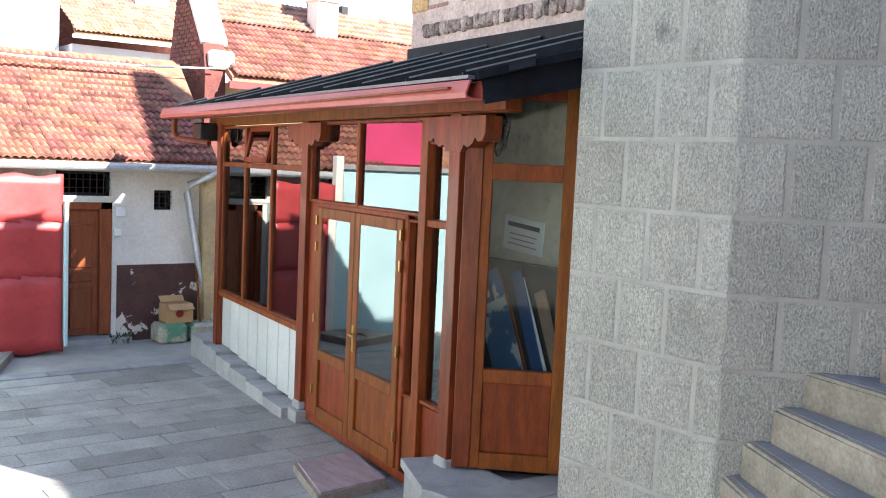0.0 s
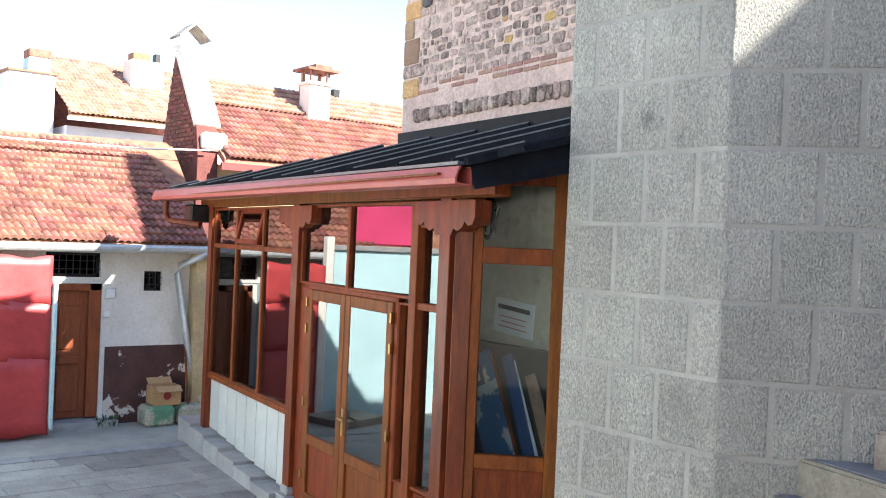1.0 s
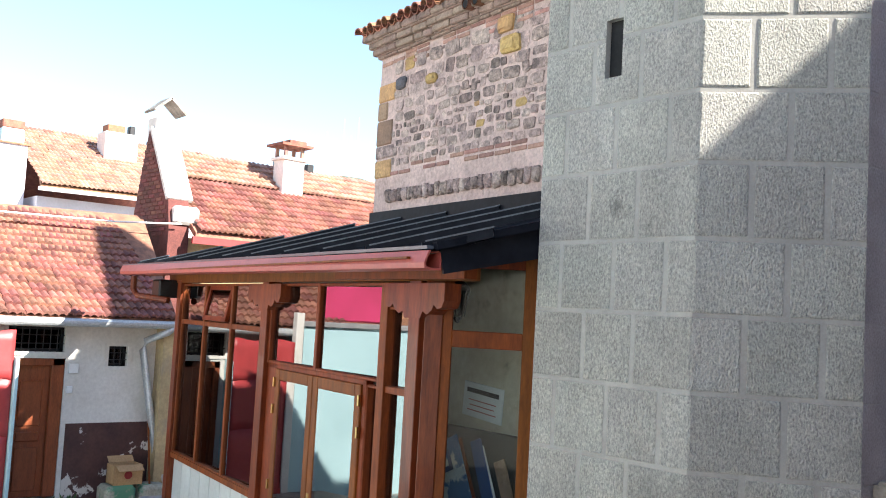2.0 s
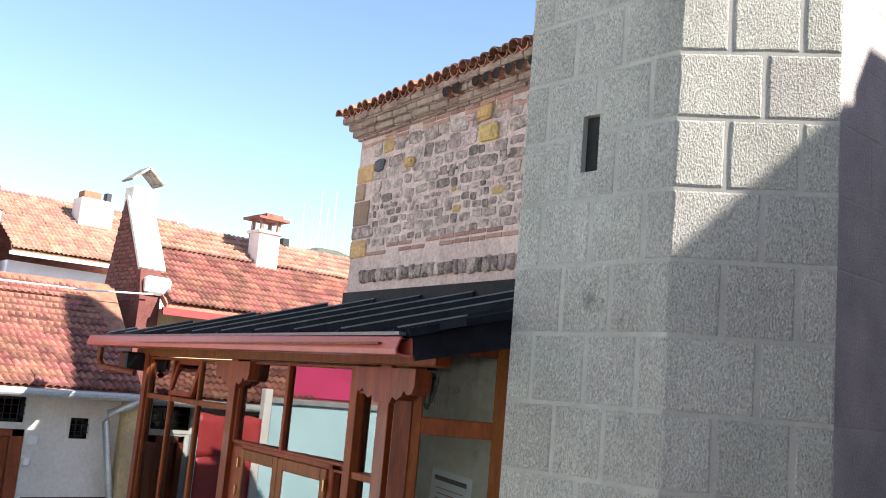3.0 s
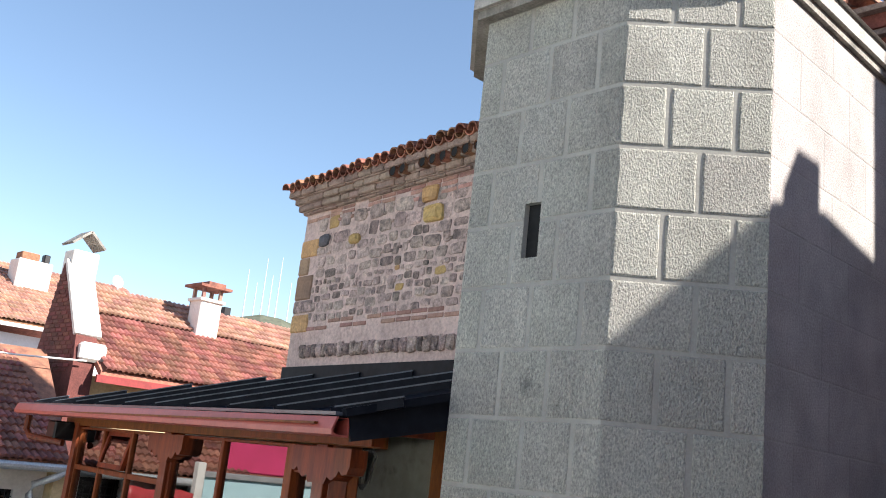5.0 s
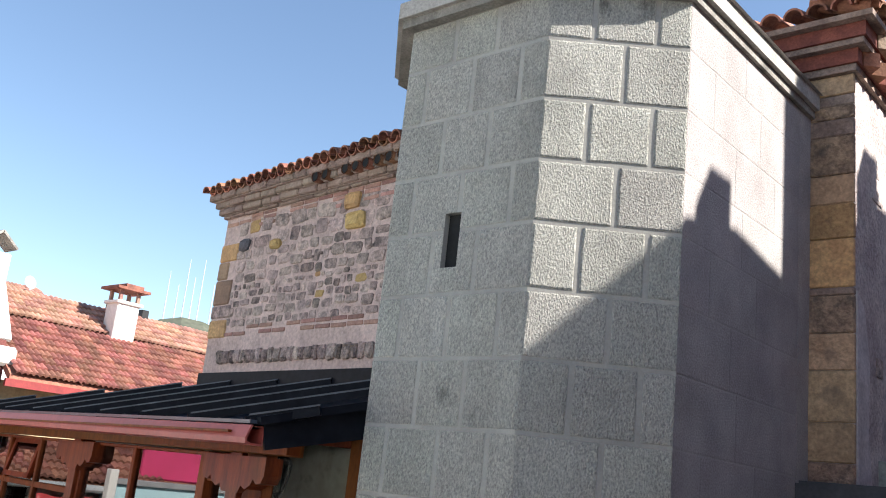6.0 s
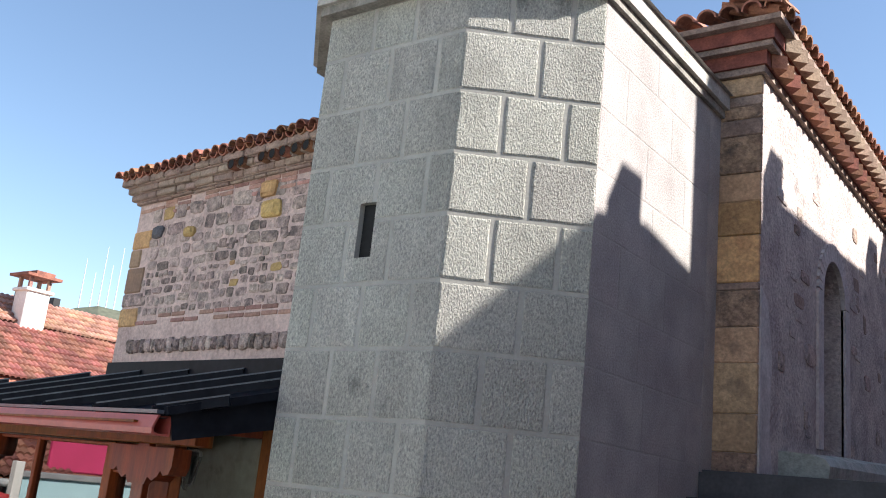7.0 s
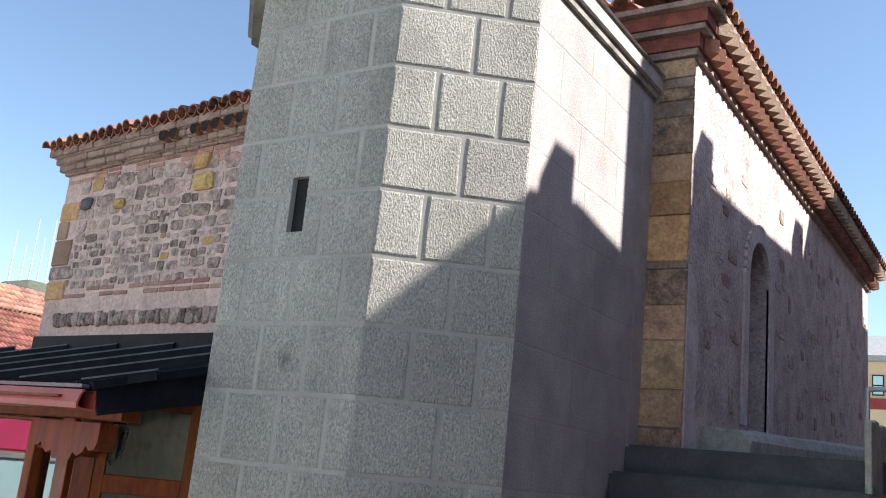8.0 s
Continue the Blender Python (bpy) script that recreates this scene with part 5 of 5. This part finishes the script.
prof = [(-12.92, -0.03), (-12.92, 3.95), (-13.02, 4.45), (-13.92, 5.74), (-14.05, 5.74), (-14.52, 4.1), (-14.52, -0.03)]
a = [gb_.verts.new((x, gy0 - 0.06, z)) for x, z in prof]
b = [gb_.verts.new((x, gy0 + 0.3, z)) for x, z in prof]
gb_.faces.new(a)
gb_.faces.new(b)
for i in range(len(prof)):
    gb_.faces.new((a[i], a[(i + 1) % len(prof)], b[(i + 1) % len(prof)], b[i]))
gable = part("gable", gb_, M["gable_brick"], ghouse, "rough red brick gable wall")
gb_brick = mesh_of("brick", one(bevel_box, (0, -0.012, 0), (0.205, 0.03, 0.058), ID, 0.006), M["gable_brick"])
for r in range(24):
    z = 3.86 + 0.074 * r
    xl = -14.50 + 0.42 * max(0.0, (z - 4.1) / 1.64)
    xr = -12.98 if z < 4.35 else -13.04 - 0.85 * (z - 4.35) / 1.35
    x = xl + 0.02 + 0.1 * (r % 2)
    while x + 0.205 < xr:
        piece("brick", gb_brick, Matrix.Translation((x, gy0 - 0.062, z)), gable)
        x += 0.222
vg = bmesh.new()
bar(vg, (-13.03, gy0 + 0.14, 4.47), (-13.94, gy0 + 0.14, 5.78), 0.46, 0.07)
part("verge", vg, M["white_wall"], ghouse, "flaking white verge coping")
part("verge_foot", one(bevel_box, (-13.1, gy0 + 0.0, 4.05), (-12.85, gy0 + 0.45, 4.36), ID, 0.05), M["white_wall"], ghouse)
chimney(ghouse, -14.02, gy0 + 0.2, 5.3, 5.98, 0.46, 0.40, kind="gable")
chimney(ghouse, -14.2, 11.86, 4.75, 5.66, 0.46, 0.42)
sd = bmesh.new()
tube(sd, [(RX + 0.1, 10.35, RZ + 0.05), (RX + 0.1, 10.35, RZ + 0.22)], 0.015, 6)
tube(sd, [(RX + 0.08, 10.35, RZ + 0.2), (RX + 0.12, 10.36, RZ + 0.21)], [0.13, 0.05], 14)
part("satellite_dish", sd, M["zinc"], ghouse, "small grey satellite dish")
for k, y in enumerate((12.0, 12.7)):
    part("vent", one(bevel_box, (RX - 0.1, y, RZ - 0.05), (RX + 0.1, y + 0.16, RZ + 0.2), ID, 0.01), M["iron"], ghouse)
cable = bmesh.new()
tube(cable, [(-12.8, 4.2, 4.0), (-12.8, 6.0, 3.93), (-12.8, 8.0, 3.97), (-12.8, 9.1, 4.05)], 0.015, 6)
tagged(part("pipe", cable, M["white"]), "thin white pipe along the house ridge", "pipe")

# ---- the lilac house further back ----
lhouse = thing("lilac_house", "lilac-white rendered house with broad clay tile roof", "house", at=(-24, 9, 0))
part("wall", one(box, (-27, 8.95, -0.03), (-20.3, 14.5, 5.0)), M["lilac_wall"], lhouse)
slope_slab(lhouse, (-19.9, 8.9, 5.22), (-19.9, 14.5, 5.30), (-23.2, 14.5, 7.05), (-23.2, 9.5, 6.98), M["tile_old"], "roof")
slope_slab(lhouse, (-26.8, 8.9, 5.2), (-26.8, 14.5, 5.2), (-23.2, 14.5, 7.05), (-23.2, 9.5, 6.98), M["tile_old"], "roof")
part("eaves_band", one(bar, (-19.88, 8.85, 5.13), (-19.88, 14.5, 5.21), 0.1, 0.08), M["white"], lhouse)
part("side_wing", one(box, (-27, 7.75, -0.03), (-20.5, 8.72, 6.12)), M["lilac_wall"], lhouse)
part("wing_roof", one(prism, [(-20.45, 7.70), (-20.45, 8.78), (-27, 8.85), (-27, 7.65)], 6.12, [6.16, 6.16, 6.4, 6.4]), M["tile_old"], lhouse)
chimney(lhouse, -22.0, 11.3, 5.9, 7.0, 0.85, 0.6, kind="plain")
part("pot", one(bevel_box, (-22.2, 10.95, 7.0), (-21.8, 11.4, 7.2), ID, 0.02), M["tile_old"], lhouse)
part("cowl", one(bevel_box, (-22.1, 11.55, 7.0), (-21.9, 11.7, 7.25), ID, 0.02), M["iron"], lhouse)
chimney(lhouse, -21.2, 8.5, 6.1, 6.55, 0.5, 0.5, material="blue_wall", kind="plain")
part("pot", one(bevel_box, (-21.45, 8.25, 6.55), (-20.95, 8.75, 6.75), ID, 0.02), M["tile_old"], lhouse)
far = thing("left_house", "neighbouring house with clay tile roof edge", "house", at=(-18, 4, 0))
part("wall", one(box, (-21, 2.2, -0.03), (-15.0, 6.6, 3.3)), M["white_wall"], far)
slope_slab(far, (-14.6, 2.0, 3.3), (-14.6, 6.7, 3.3), (-18, 6.7, 4.3), (-18, 2.0, 4.3), M["tile_old"], "roof")

# ---- houses that close the courtyard and stand in the glass ----
south = thing("blue_house", "pale blue rendered house beside the red fence", "house", at=(-12, 3, 0))
BX = HX + 0.52
part("wall", one(box, (BX - 2.0, -3.0, -0.03), (BX, 5.08, 2.5)), M["blue_wall"], south)
part("coping", one(bevel_box, (BX - 2.05, -3.0, 2.5), (BX + 0.05, 5.08, 2.58), ID, 0.01), M["plinth"], south)
part("corner_post", one(bevel_box, (BX - 0.1, 5.08, -0.03), (BX + 0.06, 5.2, 2.7), ID, 0.01), M["white_wall"], south)
slope_slab(south, (BX - 0.8, -3.0, 2.7), (BX - 0.8, 3.6, 2.7), (BX - 3.0, 3.6, 3.8), (BX - 3.0, -3.0, 3.8), M["tile_old"], "roof")
part("awning", one(bevel_box, (BX - 0.5, 3.3, 2.60), (BX - 0.4, 4.45, 3.5), ID, 0.02), M["pink"], south, "crimson cloth screen")
# unseen wall, raised to throw sunlight back at the tower's left face
structure("wall_south", one(box, (-10.5, -3.4, -0.03), (14, -3.0, 4.8)), M["white_wall"], "unseen plain white wall closing the courtyard, tall to bounce sunlight", "wall")

# house added out of view; its sunlit wall brightens the tower's left face
white_house = thing("white_house", "tall white-rendered house out of view, added to bounce sun onto the tower", "house", at=(-15, -5, 0))
part("wall", one(bevel_box, (-19.0, -14.0, -0.03), (-13.2, 2.2, 7.6), ID, 0.02), M["white_wall"], white_house)
for y in (-11.5, -8.5, -5.5, -2.5, 0.3):
    w = part("window", one(bevel_box, (-13.24, y - 0.5, 4.2), (-13.16, y + 0.5, 5.6), ID, 0.01), M["white"], white_house)
    part("pane", one(box, (-13.18, y - 0.42, 4.28), (-13.155, y + 0.42, 5.52)), M["glass_dark"], w)
slope_slab(white_house, (-12.8, -14.3, 7.5), (-12.8, 2.5, 7.5), (-16, 2.5, 9.2), (-16, -14.3, 9.2), M["tile_old"], "roof")

# tall unseen house to the east, outlined so its roof shades tower and courtyard
east = thing("east_house", "unseen brick house with chimneys, its outline set by the shadows it casts", "house", at=(7, 16, 0))
eb = bmesh.new()
vs0 = [(8.0, -0.03), (28.0, -0.03), (28.0, 9.4), (20.1, 9.35), (20.0, 10.8), (16.65, 10.8), (16.6, 9.3), (15.36, 9.23), (11.86, 9.05), (11.66, 8.43), (10.46, 8.62), (9.76, 8.5), (8.0, 5.95)]
a = [eb.verts.new((4.4, y, z)) for y, z in vs0]
b = [eb.verts.new((10.0, y, z)) for y, z in vs0]
eb.faces.new(a)
eb.faces.new(b)
for i in range(len(vs0)):
    j = (i + 1) % len(vs0)
    eb.faces.new((a[i], a[j], b[j], b[i]))
part("wall", eb, M["brick_gable"], east)
# added wing that blocks sky light from the tower's middle face
part("wing", one(bevel_box, (4.4, 1.5, -0.03), (10.0, 7.99, 7.8), ID, 0.02), M["brick_gable"], east)
# chimneys stand where their shadows notch the tower and mosque wall
for y, z0, z1, w in ((10.25, 8.2, 8.97, 0.32), (11.58, 8.2, 10.3, 0.26), (12.08, 8.6, 9.5, 0.33), (15.6, 8.9, 9.75, 0.4)):
    part("chimney", one(bevel_box, (4.45, y - w / 2, z0), (4.85, y + w / 2, z1), ID, 0.02), M["white_wall"], east)

# far building seen past the mosque
fb = thing("far_building", "distant cream building with white-framed windows", "building", at=(-4, 60, 0))
part("wall", one(box, (-14, 60, -0.03), (6, 66, 11.4)), M["yellow_wall"], fb)
part("roof", one(prism, [(-14.5, 59.5), (6.5, 59.5), (6.5, 66.5), (-14.5, 66.5)], [11.4, 11.4, 11.4, 11.4], [11.7, 11.7, 14, 14]), M["plinth"], fb)
part("band", one(box, (-14, 59.9, 8.75), (6, 60, 9.35)), M["red_trim"], fb)
for x in np.arange(-13.6, 6, 1.3):
    for z in (6.6, 9.5):
        w = part("window", one(box, (x, 59.9, z), (x + 0.62, 59.98, z + 1.15)), M["iron"], fb)
        part("pane", one(box, (x + 0.07, 59.86, z + 0.07), (x + 0.55, 59.9, z + 0.52)), M["blue_wall"], w)
        part("pane", one(box, (x + 0.07, 59.86, z + 0.6), (x + 0.55, 59.9, z + 1.08)), M["blue_wall"], w)
fp = bmesh.new()
for i in range(4):
    bevel_box(fp, (1.22, 8.7 + 0.16 * i, 3.0), (1.26, 8.85 + 0.16 * i, 3.42 + 0.02 * (i % 2)), ID, 0.005)
tagged(part("plank_screen", fp, M["green_stone"]), "weathered plank screen beside the stair rail", "screen")

# ---- hill and masts ----
hb = bmesh.new()
nx = 60
base = Vector((-330, 210, 0))
dirv = Vector((0.54, 0.84, 0))
ra, rb = [], []
for i in range(nx + 1):
    s = (i / nx - 0.5) * 500
    h = 59 * math.exp(-((s - 12) / 75) ** 2) + 14 * math.exp(-((s + 160) / 80) ** 2) + 2.0 * noise.noise((s * 0.05, 0, 0)) + 1.2 * noise.noise((s * 0.3, 3, 0))
    p = base + dirv * s
    ra.append(hb.verts.new((p.x, p.y, max(1.0, h))))
    rb.append(hb.verts.new((p.x + 120, p.y - 76, -1)))
for i in range(nx):
    hb.faces.new((ra[i], ra[i + 1], rb[i + 1], rb[i]))
tagged(part("hill", hb, M["hill"]), "scrubby distant hill behind the roofs", "hill", "", "structure")
for k, (s, h) in enumerate(((1, 18), (5, 13), (8, 24), (11, 17), (14, 25), (19, 15))):
    p = base + dirv * s
    ms = bmesh.new()
    tube(ms, [(p.x, p.y, 58), (p.x, p.y, 60 + h)], [0.3, 0.1], 5)
    tagged(part("radio_mast", ms, M["mast"]), "thin pale radio mast on the hill", "mast", "masts on the hill")

# ---- pieces of roofs and paving ----
m_, w_, l_ = slope_frame(E1, E2, R1)
tiled(hroof, m_ @ Vector((w_ - 4.1, 0, 0)), E2, m_ @ Vector((w_ - 4.1, l_, 0)), 0.205, 0.205, True)
g0, g1, g2 = Vector((GX + 0.37, gy0 + 0.35, 3.95)), Vector((GX + 0.37, gy1, 4.0)), Vector((RX, gy0 + 0.35, RZ + 0.02))
up_ = (g2 - g0) * 0.66
tiled(ghouse, g0, g1, g0 + up_, 0.20, 0.20, False)
tiled(ghouse, g0 + up_ * 0.985, g1 + up_ * 0.985, g2, 0.20, 0.20, False, "tile_pale")
tiled(lhouse, (-19.88, 8.9, 5.24), (-19.88, 14.5, 5.32), (-23.2, 9.5, 7.0), 0.22, 0.22, False, "tile_pale")
me_cache = {}
x = -9.2
while x < -2.6:
    w = rng.choice((0.28, 0.34, 0.40))
    y = 1.2 - rng.uniform(0, 0.6)
    while True:
        l = rng.choice((0.55, 0.7, 0.85, 1.05))
        front = 6.82 + 0.13 * (-3.4 - x) - 0.22
        if y > front:
            break
        key = (l, w)
        if key not in me_cache:
            me_cache[key] = mesh_of("slab", one(bevel_box, (0.004, 0.004, -0.05), (w - 0.004, l - 0.004, 0.0), ID, 0.005), M["slab"])
        if x < -3.75 or y < 5.4:
            piece("slab", me_cache[key], Matrix.Translation((x, y, rng.uniform(-0.003, 0.004))), pavement)
        y += l
    x += w
for y in (4.6, 5.55, 6.5):
    piece("strip_stone", mesh_of("strip_stone", one(bevel_box, (0, 0, -0.05), (0.22, 0.94, 0.012), ID, 0.006), M["plinth"]), Matrix.Translation((-9.44, y, 0)), pavement)
cs = bmesh.new()
prism(cs, [(-10.55, 5.48), (-9.55, 5.06), (-9.9, 4.2), (-10.9, 4.6)], -0.03, 0.09)
tagged(part("stone_slab", cs, M["step"]), "rough stone slab lying before the red fence", "slab")
